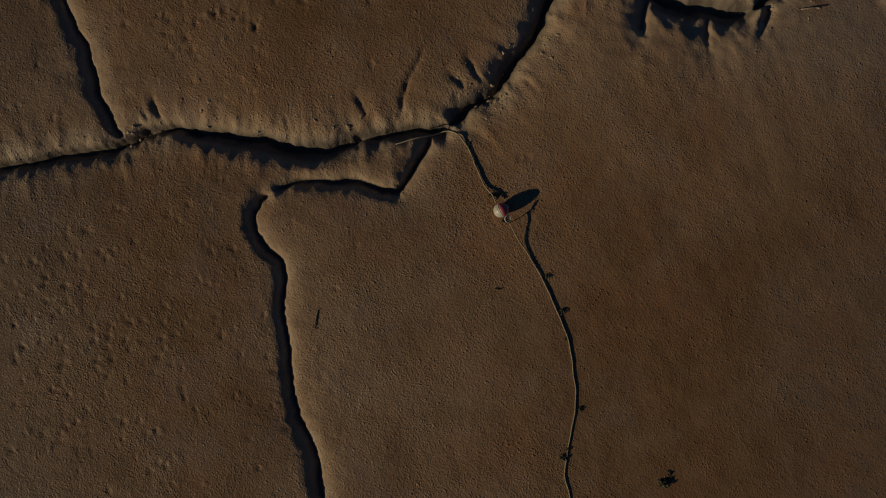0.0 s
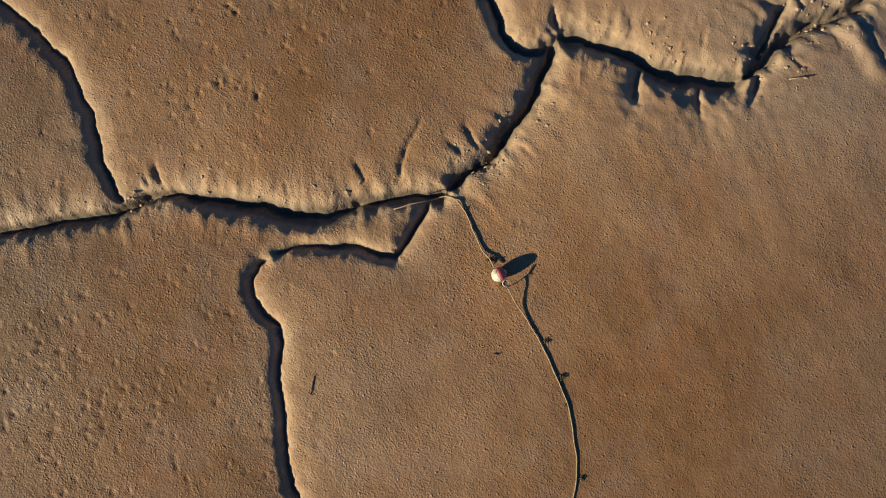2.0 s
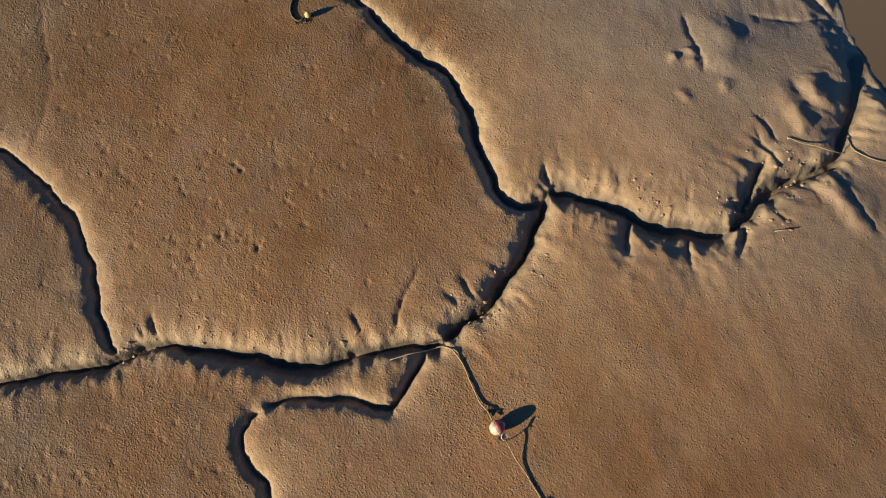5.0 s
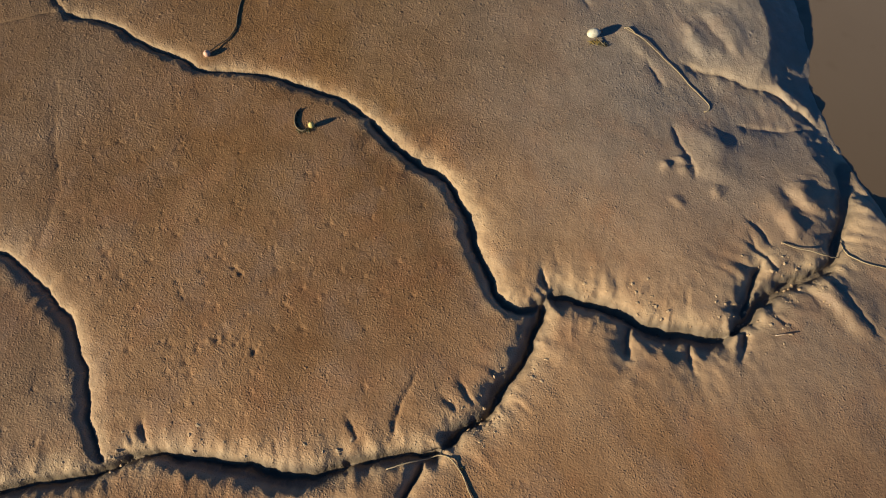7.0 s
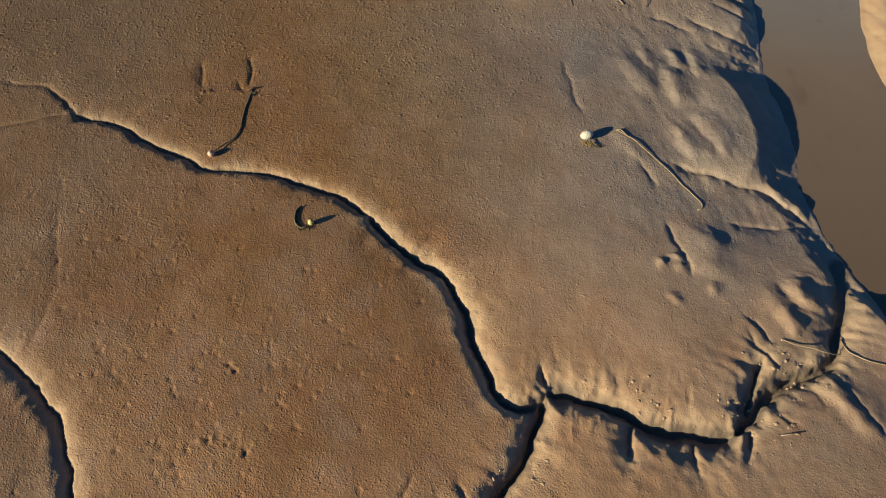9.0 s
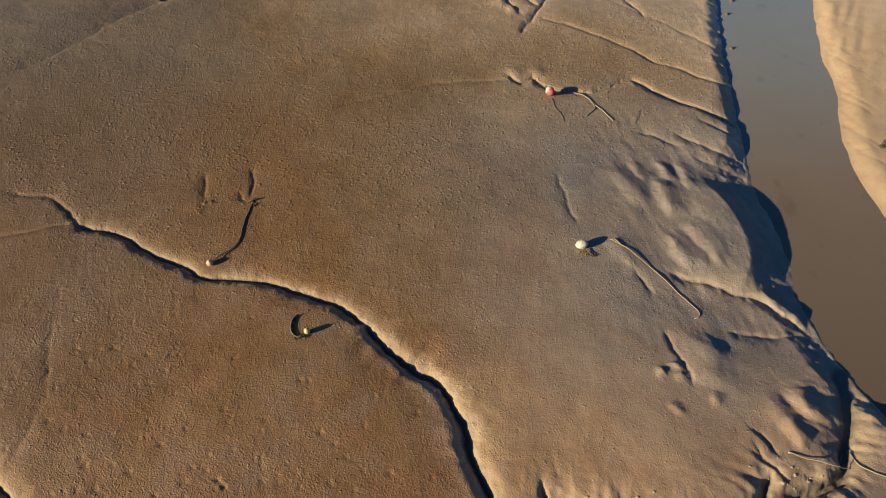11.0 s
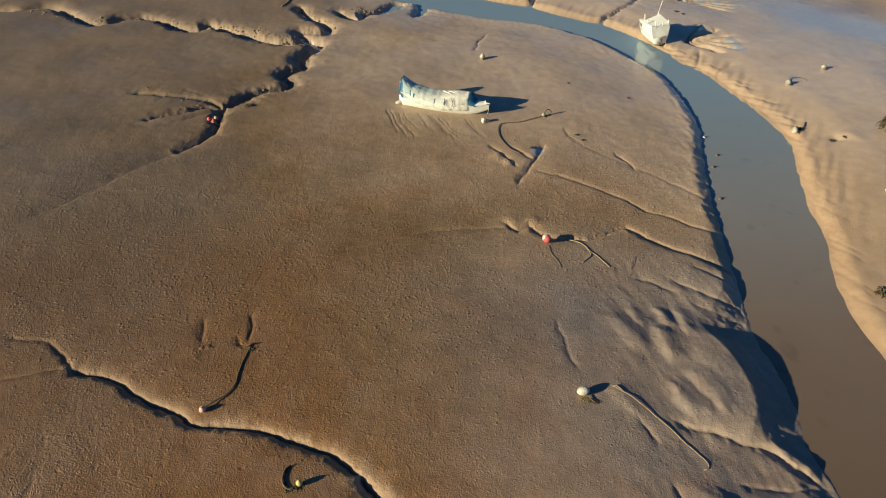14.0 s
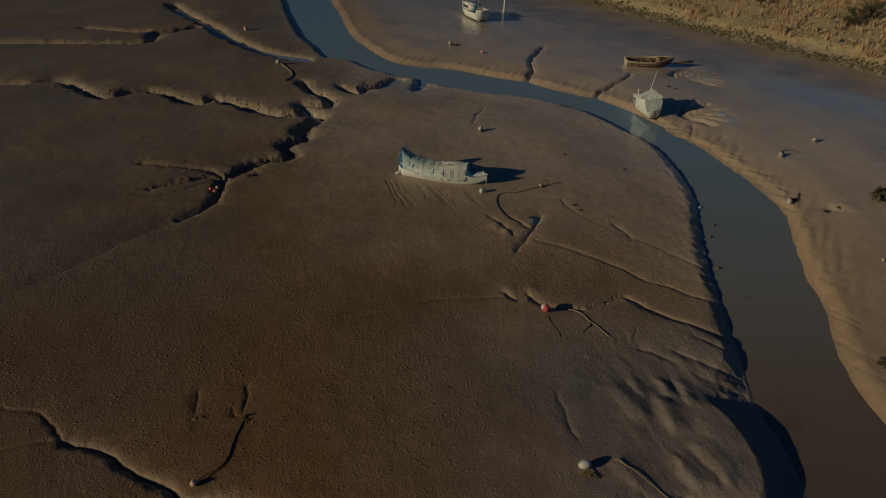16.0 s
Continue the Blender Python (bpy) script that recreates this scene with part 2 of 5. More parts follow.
    return 1.55 * ((dot(0, 0) * (1 - u) + dot(1, 0) * u) * (1 - v) + (dot(0, 1) * (1 - u) + dot(1, 1) * u) * v)


def steps(a, b, s0, s1):
    """From a to b, with steps that grow from s0 to s1."""
    out, v = [], a
    while v < b:
        out.append(v)
        v += s0 + (s1 - s0) * (v - a) / (b - a)
    return out


def far_steps(a, s, far):
    out, v = [], a
    while v < far:
        out.append(v)
        s *= 1.35
        v += s
    return out + [far]


FINE = 0.066
gx = np.array([-v for v in far_steps(58, 0.5, 3000)][::-1] + [-v for v in steps(20, 58, FINE, 0.42)][::-1]
              + steps(-20 + FINE, 21, FINE, FINE) + steps(21, 66, FINE, 0.5) + far_steps(66, 0.6, 3000))
gy = np.array([-v for v in far_steps(12, 0.15, 3000)][::-1] + steps(-12 + FINE, 30, FINE, FINE)
              + steps(30, 145, 0.085, 0.5) + far_steps(145, 0.7, 3000))
NX, NY = len(gx), len(gy)
X, Y = np.meshgrid(gx, gy)
near = np.clip(1 - (np.hypot(X, Y) - 150) / 100, 0, 1)
WX = X + near * (0.16 * vnoise(X, Y, 1.7, 3) + 0.07 * vnoise(X, Y, 0.55, 4) + 0.035 * vnoise(X, Y, 0.24, 5))
WY = Y + near * (0.16 * vnoise(X, Y, 1.7, 6) + 0.07 * vnoise(X, Y, 0.55, 7) + 0.035 * vnoise(X, Y, 0.24, 8))


def ease(v, a, b):
    t = np.clip((v - a) / (b - a), 0, 1)
    return t * t * (3 - 2 * t)


def spline(points, step=0.35):
    """A Catmull-Rom line through the points, with its pieces about that long."""
    p = [Vector(q) for q in points]
    p = [2 * p[0] - p[1]] + p + [2 * p[-1] - p[-2]]
    out = []
    for a, b, c, d in zip(p, p[1:], p[2:], p[3:]):
        n = max(1, int((c - b).length / step))
        for i in range(n):
            t = i / n
            out.append(0.5 * (2 * b + (c - a) * t + (2 * a - 5 * b + 4 * c - d) * t * t + (3 * b - a - 3 * c + d) * t ** 3))
    return out + [p[-2]]


def distance_to(line, reach):
    """The window of the grid near the line, with the distance to it, the length along it its side (left is positive) and how far it lies to the east."""
    xs, ys = [q[0] for q in line], [q[1] for q in line]
    x0, x1 = np.searchsorted(gx, (min(xs) - reach, max(xs) + reach))
    y0, y1 = np.searchsorted(gy, (min(ys) - reach, max(ys) + reach))
    win = (slice(y0, y1), slice(x0, x1))
    dist, along, side, lean = np.full(X[win].shape, 1e3), np.zeros(X[win].shape), np.zeros(X[win].shape), np.zeros(X[win].shape)
    s = 0.0
    for a, b in zip(line, line[1:]):
        u0, u1 = np.searchsorted(gx, (min(a[0], b[0]) - reach, max(a[0], b[0]) + reach)) - x0
        v0, v1 = np.searchsorted(gy, (min(a[1], b[1]) - reach, max(a[1], b[1]) + reach)) - y0
        w = (slice(max(v0, 0), v1), slice(max(u0, 0), u1))
        px, py = WX[win][w] - a[0], WY[win][w] - a[1]
        dx, dy = b[0] - a[0], b[1] - a[1]
        ll = dx * dx + dy * dy
        t = np.clip((px * dx + py * dy) / ll, 0, 1)
        d = np.hypot(px - t * dx, py - t * dy)
        m = d < dist[w]
        dist[w] = np.where(m, d, dist[w])
        along[w] = np.where(m, s + t * math.sqrt(ll), along[w])
        side[w] = np.where(m, dx * py - dy * px, side[w])
        lean[w] = np.where(m, ((px - t * dx) * 0.891 + (py - t * dy) * 0.454) / np.maximum(d, 0.05), lean[w])
        s += math.sqrt(ll)
    return win, dist, along, side, lean, s


cut = np.zeros(X.shape)       # channels
ribs = np.zeros(X.shape)      # small ridges that run down the banks
sag = np.zeros(X.shape)       # the wide roll of the ground towards them
flank = np.zeros(X.shape)     # how near a bank is, 0 to 1
scarps = np.zeros(X.shape)    # ridges with one steep side


def gully(points, width, depth, reach=1.0, fall=0.1, rills=0.35, seed=0, power=1.0, slit=0.08):
    """Cuts a channel: half width and depth at its two ends, with banks that round off over `reach` and fall by `fall`, and a narrow slit in its bed."""
    line = spline(points)
    win, d, along, _, lean, total = distance_to(line, max(width) * 2 + reach * 3.4)
    f = along / total
    lump = vnoise(along, d * 0.45, 1.1, 40 + seed) * 0.5 + vnoise(along, d * 0.9, 0.4, 60 + seed) * 0.35
    slow = vnoise(along, along * 0, 3.1, 80 + seed)
    w = (width[0] + (width[1] - width[0]) * f) * (1 + 0.22 * slow)
    dep = 0.44 * (depth[0] + (depth[1] - depth[0]) * f)
    ends = np.clip(np.minimum(along, total - along) / 0.6 + 0.35, 0, 1)
    deep = (dep + 0.55 * fall + 1.35 * min(fall, 0.28)) * (1 + 0.16 * slow) * ends
    # a long rounded brow on the side that lies in shade; a steep wall with a worn lip on the sunny one
    lit = ease(lean, -0.5, 0.5)
    flute = vnoise(along + 0.15 * d, d * 0.12, 1.7, 100 + seed) * 0.65 + vnoise(along, d * 0.2, 0.8, 120 + seed) * 0.35
    r = reach * (1 + 0.25 * slow) * (1 + 0.22 * flute)
    brow = np.clip(1 - d / ((0.85 * w + 0.62 * r) * (1 + 0.6 * rills * lump)), 0, 1) ** (2.5 * power)
    wall = np.clip(1 - d / ((0.15 * w + 0.07) * (1 + 1.5 * rills * lump)), 0, 1) ** 0.7
    worn = np.exp(-(d / ((0.24 + 0.15 * reach) * (1 + 0.35 * flute))) ** 1.25) * (1 + 1.2 * rills * lump * np.clip(d / 0.15, 0, 1))
    v = deep * (lit * (0.45 * wall + 0.55 * worn) + (1 - lit) * brow)
    v = v + slit * np.clip(dep * 4, 0, 1) * ends * np.clip(1.2 - d / (0.09 + 0.12 * slit), 0, 1)
    cut[win] = np.maximum(cut[win], v)
    if reach > 0.75:
        far = np.exp(-(d / (reach * 1.25)) ** 2) * np.clip(fall * 4.5, 0, 1)
        rib = vnoise(along, d * 0.16, 0.36, 200 + seed) * 0.6 + vnoise(along + 0.3 * d, d * 0.2, 0.8, 230 + seed) * 0.8
        ribs[win] = np.where(far > np.abs(ribs[win]) * 0.8, far * rib, ribs[win])
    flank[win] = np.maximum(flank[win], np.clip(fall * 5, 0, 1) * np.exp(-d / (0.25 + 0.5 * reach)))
    sag[win] = np.maximum(sag[win], 0.5 * fall * np.exp(-(d / (reach * 2.0)) ** 2))


def scarp(points, high, gentle, steep, seed=0):
    """A swell of mud along a line: it climbs gently from the left-hand side of the line and drops off on the right-hand one."""
    line = spline(points, 0.25)
    win, d, along, side, _, total = distance_to(line, 3 * max(gentle, steep))
    w = np.where(side > 0, gentle, steep) * (1 + 0.25 * vnoise(along, along * 0, 0.9, 260 + seed))
    fade = ease(np.minimum(along, total - along), -0.2 * gentle, 0.3 * total)
    v = high * fade * np.exp(-(d / w) ** 2)
    scarps[win] = np.where(np.abs(v) > np.abs(scarps[win]), v, scarps[win])


# the main creek, from the west to the river
gully([(-22.0, 2.2), (-16.3, 3.1), (-14.2, 3.5), (-12.0, 3.9), (-11.1, 4.3), (-10.1, 4.5), (-9.2, 4.4), (-8.0, 4.2), (-6.9, 4.0),
       (-5.5, 3.8), (-4.0, 3.9), (-3.0, 4.1), (-1.7, 4.4), (-0.4, 4.4), (0.4, 4.6)], (0.42, 0.55), (0.30, 0.52), 1.0, 0.30, 0.10, 1)
gully([(0.4, 4.6), (0.9, 5.2), (1.6, 5.7), (2.1, 6.2), (2.7, 7.0), (3.4, 7.9), (3.8, 8.8), (4.2, 9.7), (4.5, 10.5)],
      (0.5, 0.5), (0.44, 0.5), 1.1, 0.22, 0.12, 2, 1.0, 0.35)
gully([(4.5, 10.5), (5.2, 10.6), (6.4, 10.4), (7.4, 10.0), (8.5, 9.4), (9.6, 9.1), (10.7, 8.9), (11.8, 9.0)], (0.65, 0.75), (0.52, 0.58), 1.4, 0.30, 0.10, 3)
gully([(11.7, 8.95), (12.5, 9.6), (13.2, 10.4), (14.3, 11.1), (15.3, 11.5), (16.1, 11.8), (16.7, 12.4), (17.1, 13.3), (17.6, 14.4), (18.1, 15.6), (18.9, 17.2)],
      (0.4, 0.45), (0.55, 1.1), 1.1, 0.22, 0.14, 12, 0.8, 0.5)
# the creek that winds off to the north-west
gully([(4.5, 10.5), (3.9, 10.0), (3.3, 10.0), (2.8, 10.4), (2.4, 10.9), (2.2, 11.6), (1.8, 12.7), (1.6, 13.7), (1.2, 14.7), (0.6, 15.8),
       (-0.5, 16.8), (-1.5, 17.5), (-2.3, 18.4), (-3.1, 19.3)], (0.42, 0.32), (0.42, 0.26), 0.86, 0.20, 0.12, 4)
gully([(-3.1, 19.3), (-3.8, 19.9), (-4.4, 20.5), (-5.5, 20.8), (-6.6, 21.2), (-7.9, 21.8), (-9.3, 21.9), (-11.1, 22.1), (-12.0, 22.7),
       (-13.5, 23.4), (-15.0, 24.3), (-16.2, 25.0), (-18.2, 25.6)], (0.42, 0.28), (0.30, 0.12), 0.66, 0.14, 0.15, 5)
gully([(-17.6, 25.4), (-18.3, 25.8), (-18.8, 26.4), (-19.5, 26.9), (-20.5, 27.4), (-22.5, 27.7)], (0.28, 0.2), (0.10, 0.0), 0.6, 0.045, 0.3, 15)
gully([(-18.4, 25.5), (-20.3, 25.0), (-22.6, 24.2)], (0.3, 0.2), (0.06, 0.02), 0.6, 0.04, 0.2, 6)
# the side creek in the west and its faint branch
gully([(-11.9, 4.0), (-12.5, 5.1), (-13.0, 6.5), (-13.5, 7.8), (-14.1, 9.0), (-14.8, 10.0), (-16.0, 11.1), (-16.6, 11.6), (-17.3, 12.2),
       (-19.5, 13.5)], (0.30, 0.22), (0.30, 0.12), 0.76, 0.14, 0.10, 7)
gully([(-16.5, 11.6), (-16.3, 12.9), (-16.1, 13.9), (-16.1, 15.3), (-16.5, 17.0), (-17.2, 19.4)], (0.30, 0.2), (0.0, 0.0), 0.9, 0.02, 0.15, 8)
# the looping creek in the south
gully([(-0.4, 4.3), (-0.8, 3.5), (-1.2, 2.8), (-1.7, 2.2), (-2.3, 2.2), (-3.2, 2.5), (-4.2, 2.6), (-5.3, 2.5), (-6.3, 2.2)],
      (0.42, 0.30), (0.42, 0.25), 0.62, 0.15, 0.12, 9)
gully([(-6.3, 2.2), (-6.8, 1.9), (-7.1, 1.4), (-6.9, 0.6), (-6.4, -0.1), (-5.95, -0.5), (-5.8, -1.2), (-5.9, -2.0), (-5.8, -3.0), (-5.7, -4.3),
       (-5.5, -5.5), (-5.1, -6.7), (-4.8, -7.8), (-4.6, -8.4), (-4.4, -9.6), (-4.2, -12.0)], (0.26, 0.25), (0.25, 0.22), 0.66, 0.13, 0.10, 10)
# rills and scallops on the banks of the main creek
for i, (a, b, w, d) in enumerate([((12.3, 9.3), (12.0, 7.9), 0.5, 0.30),
                                  ((10.0, 9.0), (9.85, 7.5), 0.8, 0.34), ((7.7, 9.7), (7.3, 7.9), 0.75, 0.34), ((-1.8, 4.5), (-0.8, 7.4), 0.22, 0.10), ((-1.7, 4.4), (-1.6, 5.8), 0.2, 0.10),
                                  ((1.5, 5.9), (0.9, 7.2), 0.22, 0.12), ((0.9, 5.3), (0.3, 6.6), 0.2, 0.10), ((-10.4, 4.6), (-10.7, 5.7), 0.24, 0.16),
                                  ((-11.0, 4.4), (-11.2, 5.2), 0.2, 0.12), ((-5.6, 4.0), (-5.9, 5.0), 0.2, 0.12), ((-2.9, 4.2), (-3.2, 5.8), 0.2, 0.08),
                                  ((13.2, 10.2), (14.3, 9.3), 0.22, 0.12), ((2.6, 6.6), (3.6, 5.9), 0.24, 0.09), ((4.6, 10.6), (4.35, 11.8), 0.3, 0.26),
                                  ((15.6, 11.7), (16.4, 10.7), 0.3, 0.14), ((16.4, 10.7), (17.6, 8.9), 0.35, 0.10),
                                  ((14.0, 13.0), (13.2, 14.1), 0.2, 0.12), ((13.75, 12.4), (13.1, 13.4), 0.2, 0.12), ((14.3, 11.6), (12.95, 13.1), 0.25, 0.14)]):
    mid = ((a[0] + b[0]) / 2 + 0.08 * (-1) ** i, (a[1] + b[1]) / 2)
    gully([a, mid, b], (w * 1.2, w * 0.6), (d * 1.2, d * 0.15), w * 1.6, d * 0.35, 0.3, 20 + i)
gully([(16.9, 12.8), (17.4, 13.9), (17.95, 15.1), (18.5, 16.4), (18.95, 17.4)], (0.5, 0.6), (0.35, 0.6), 1.5, 0.2, 0.1, 14, 0.8)
gully([(13.5, 12.1), (13.1, 11.2), (12.65, 10.4), (12.2, 9.6)], (0.4, 0.5), (0.25, 0.7), 1.5, 0.20, 0.1, 13)
# creases on the shoulder above the river, then the swells between them
for i, (pts, w, d) in enumerate([([(7.1, 29.5), (7.2, 27.7), (7.6, 25.7)], 0.35, 0.07), ([(11.76, 22.4), (12.74, 21.95), (14.33, 21.5), (15.5, 21.1), (16.5, 20.46), (17.3, 19.7), (18.2, 19.1)], 0.5, 0.22),
                                 ([(13.6, 18.95), (15.03, 18.9), (16.4, 18.95), (17.75, 19.3)], 0.5, 0.14), ([(10.0, 22.5), (10.7, 21.1)], 0.3, 0.10),
                                 ([(10.7, 18.9), (10.95, 17.93), (11.2, 16.92), (11.2, 16.1)], 0.25, 0.12), ([(12.4, 33.6), (13.6, 33.1), (14.4, 32.4)], 0.3, 0.14),
                                 ([(14.5, 33.6), (16.5, 32.2), (18.6, 31.4)], 0.5, 0.14), ([(16.4, 35.0), (18.8, 33.2)], 0.3, 0.10), ([(15.2, 31.4), (17.0, 30.5), (18.6, 29.9)], 0.4, 0.08)]):
    gully(pts, (w * 0.9, w * 0.6), (d * 0.5, d * 0.5), w * 1.8, d * 0.36, 0.3, 50 + i)
for i, (pts, high, gentle, steep) in enumerate([([(12.2, 25.1), (12.5, 23.8), (12.85, 22.5)], 0.20, 0.9, 0.30), ([(12.35, 29.3), (12.65, 27.6), (12.85, 26.1)], 0.22, 0.9, 0.32),
                                                ([(13.2, 25.9), (13.7, 24.9), (14.15, 23.8), (14.5, 22.4)], 0.20, 0.8, 0.34), ([(14.2, 30.9), (14.2, 29.4), (14.3, 28.1)], 0.16, 0.7, 0.3),
                                                ([(13.0, 31.0), (13.2, 29.8), (13.4, 28.9)], 0.14, 0.5, 0.25), ([(11.4, 31.0), (11.6, 29.9), (11.9, 29.0)], 0.12, 0.5, 0.25),
                                                ([(10.2, 30.5), (10.8, 28.6), (11.5, 26.8)], 0.16, 0.8, 0.7), ([(15.4, 21.7), (16.6, 20.9), (17.3, 20.2), (18.0, 19.5)], 0.22, 0.35, 0.45),
                                                ([(13.1, 18.4), (12.3, 17.1), (11.6, 16.1)], 0.16, 1.0, 1.0), ([(15.5, 16.0), (15.9, 15.3), (16.0, 14.3)], 0.26, 0.7, 0.35),
                                                ([(14.7, 14.6), (15.1, 13.8), (15.3, 13.1)], 0.22, 0.6, 0.35), ([(11.9, 15.6), (12.3, 15.0)], 0.10, 0.4, 0.2), ([(10.1, 15.1), (10.4, 14.6)], 0.08, 0.4, 0.2),
                                                ([(14.6, 11.3), (15.5, 11.1), (15.96, 10.5), (16.5, 9.7), (17.0, 8.6)], 0.22, 0.9, 0.3), ([(9.0, 25.0), (9.6, 23.6), (10.3, 22.2)], 0.10, 0.8, 0.4),
                                                ([(19.3, 13.6), (20.2, 11.6), (21.2, 8.6)], 0.2, 0.8, 0.5)]):
    scarp(pts[::-1], high, gentle, steep, i) if pts[0][1] < pts[-1][1] else scarp([(x, y) for x, y in pts], high, gentle, steep, i)
# cracks and a dug-out hollow between the covered boat and the river
gully([(7.8, 46.4), (10.0, 45.4), (12.2, 44.0), (13.7, 43.0), (15.3, 41.6), (17.0, 40.6), (19.6, 39.2)], (0.15, 0.25), (0.05, 0.14), 0.7, 0.035, 0.2, 70)
gully([(11.0, 53.7), (11.5, 51.8), (12.0, 50.9), (14.55, 48.5), (17.6, 45.9), (20.1, 43.4)], (0.15, 0.2), (0.03, 0.06), 0.5, 0.012, 0.2, 71)
gully([(10.3, 37.5), (12.0, 38.6), (13.2, 39.3), (14.1, 38.2), (15.4, 37.3), (16.9, 36.2), (19.0, 34.8)], (0.2, 0.45), (0.05, 0.30), 0.9, 0.075, 0.25, 72)
gully([(5.0, 39.2), (5.7, 38.5), (6.6, 38.9), (7.2, 38.0), (8.4, 37.5), (10.3, 37.5)], (0.45, 0.3), (0.22, 0.08), 0.7, 0.08, 0.5, 73)
gully([(-5.7, 35.8), (-2.9, 36.8), (-0.1, 38.1), (2.6, 38.5), (5.0, 38.7)], (0.25, 0.3), (0.0, 0.05), 1.2, 0.04, 0.1, 74)
gully([(6.3, 44.2), (7.1, 46.3), (7.8, 47.6), (9.0, 50.5)], (0.25, 0.5), (0.06, 0.24), 0.8, 0.05, 0.10, 75)
gully([(6.3, 50.0), (7.2, 48.9), (8.0, 48.2)], (0.4, 0.6), (0.10, 0.22), 0.5, 0.03, 0.2, 76)
gully([(4.6, 50.5), (5.4, 49.0), (6.6, 47.0)], (0.3, 0.25), (0.12, 0.10), 0.4, 0.03, 0.5, 77)
gully([(14.6, 49.6), (15.4, 48.0), (15.6, 47.2)], (0.3, 0.2), (0.10, 0.06), 0.5, 0.04, 0.4, 78)
# scours round the covered boat
for i, (a, run, lean, deep) in enumerate([(-3.9, 4.6, 1.2, 0.07), (-3.6, 4.9, 1.5, 0.09), (-3.35, 4.4, 1.5, 0.06), (-3.1, 4.9, 1.7, 0.09), (-2.8, 4.2, 1.6, 0.05), (-2.5, 3.8, 1.6, 0.06),
                                          (-1.2, 3.6, 1.5, 0.04), (-0.2, 3.9, 1.6, 0.06), (0.05, 4.4, 1.9, 0.07), (0.4, 4.1, 1.9, 0.06), (0.8, 3.4, 1.6, 0.04), (2.9, 3.0, 1.2, 0.05), (3.2, 3.3, 1.2, 0.04)]):
    top = 56.3 - 0.28 * (a + 2.4)
    gully([(a, top), (a + 0.35 * lean, top - 0.45 * run), (a + lean, top - run)], (0.10, 0.08), (deep * 1.1, deep * 0.5), 0.22, deep * 0.16, 0.1, 90 + i)
# the northern creek with its arms
gully([(-26.5, 39.5), (-24.6, 41.5), (-22.4, 45.1), (-19.8, 48.5)], (0.5, 0.5), (0.00, 0.02), 2.2, 0.07, 0.02, 109)
gully([(-19.8, 48.5), (-18.7, 50.0), (-17.9, 51.8), (-17.8, 53.6), (-18.1, 55.6), (-18.1, 57.4)], (0.35, 0.6), (0.0, 1.06), 1.5, 0.13, 0.06, 110)
gully([(-18.1, 57.4), (-17.4, 58.3), (-16.3, 60.1), (-15.0, 61.3), (-13.5, 62.1), (-13.4, 63.5), (-14.3, 64.9), (-13.4, 66.1), (-12.7, 67.2),
       (-13.1, 69.6), (-12.3, 71.7), (-11.9, 73.5), (-13.5, 75.2)], (0.7, 1.3), (1.19, 1.99), 1.8, 0.34, 0.35, 111)
gully([(-18.3, 57.1), (-19.4, 57.3), (-20.4, 56.7), (-22.5, 55.4), (-24.2, 54.2)], (0.6, 0.3), (0.85, 0.14), 1.0, 0.14, 0.3, 112)
gully([(-18.3, 57.1), (-19.4, 58.2), (-21.0, 58.9), (-24.3, 59.5), (-27.0, 59.6)], (0.5, 0.3), (0.6, 0.06), 1.4, 0.10, 0.2, 113)
gully([(-58.0, 81.0), (-51.5, 83.3), (-48.3, 83.7), (-45.6, 85.0), (-43.2, 83.4), (-39.0, 79.7), (-36.6, 79.2), (-34.7, 81.2), (-32.9, 81.8),
       (-30.5, 80.2), (-27.9, 78.3), (-25.8, 77.6), (-24.9, 79.1), (-22.7, 77.8), (-20.5, 76.4), (-17.6, 74.6), (-15.0, 73.9), (-13.5, 75.2)],
      (0.7, 1.1), (1.19, 1.86), 2.0, 0.34, 0.6, 114)
gully([(-13.5, 75.2), (-14.6, 77.1), (-13.1, 77.2), (-11.4, 77.9), (-12.5, 80.5), (-14.6, 82.9), (-16.1, 86.3)], (1.3, 0.8), (1.99, 1.06), 1.6, 0.34, 0.4, 115)
gully([(-11.4, 84.9), (-8.8, 82.0), (-7.9, 84.2), (-6.0, 85.7), (-3.9, 89.5)], (0.6, 1.2), (1.06, 2.39), 1.5, 0.27, 0.4, 116)
gully([(-2.2, 84.0), (-1.2, 86.8), (-1.4, 90.0)], (0.5, 0.8), (0.80, 1.86), 1.4, 0.20, 0.4, 117)
gully([(-75.0, 101.0), (-58.1, 102.0), (-53.5, 102.3), (-45.7, 102.6), (-41.2, 103.6), (-41.6, 108.4), (-40.0, 110.0), (-36.7, 113.2)], (0.8, 1.0), (1.33, 1.86), 1.8, 0.27, 0.4, 118)
gully([(-54.0, 111.0), (-48.7, 110.3), (-43.3, 109.7)], (0.7, 0.8), (1.06, 1.33), 1.5, 0.27, 0.4, 119)
gully([(-46.0, 130.0), (-40.9, 122.5), (-35.8, 116.0), (-31.5, 109.7), (-27.9, 105.2), (-23.6, 100.8), (-17.0, 97.5)], (1.4, 1.9), (5.05, 5.85), 1.8, 0.34, 0.2, 120)
for i, (a, b, d) in enumerate([((-20.4, 54.6), (-22.4, 53.0), 0.07), ((-20.2, 59.0), (-22.6, 60.4), 0.08)]):
    gully([(-18.5, 56.3), a, b], (0.4, 0.2), (d * 1.6, 0.02), 0.7, d * 0.5, 0.3, 160 + i)
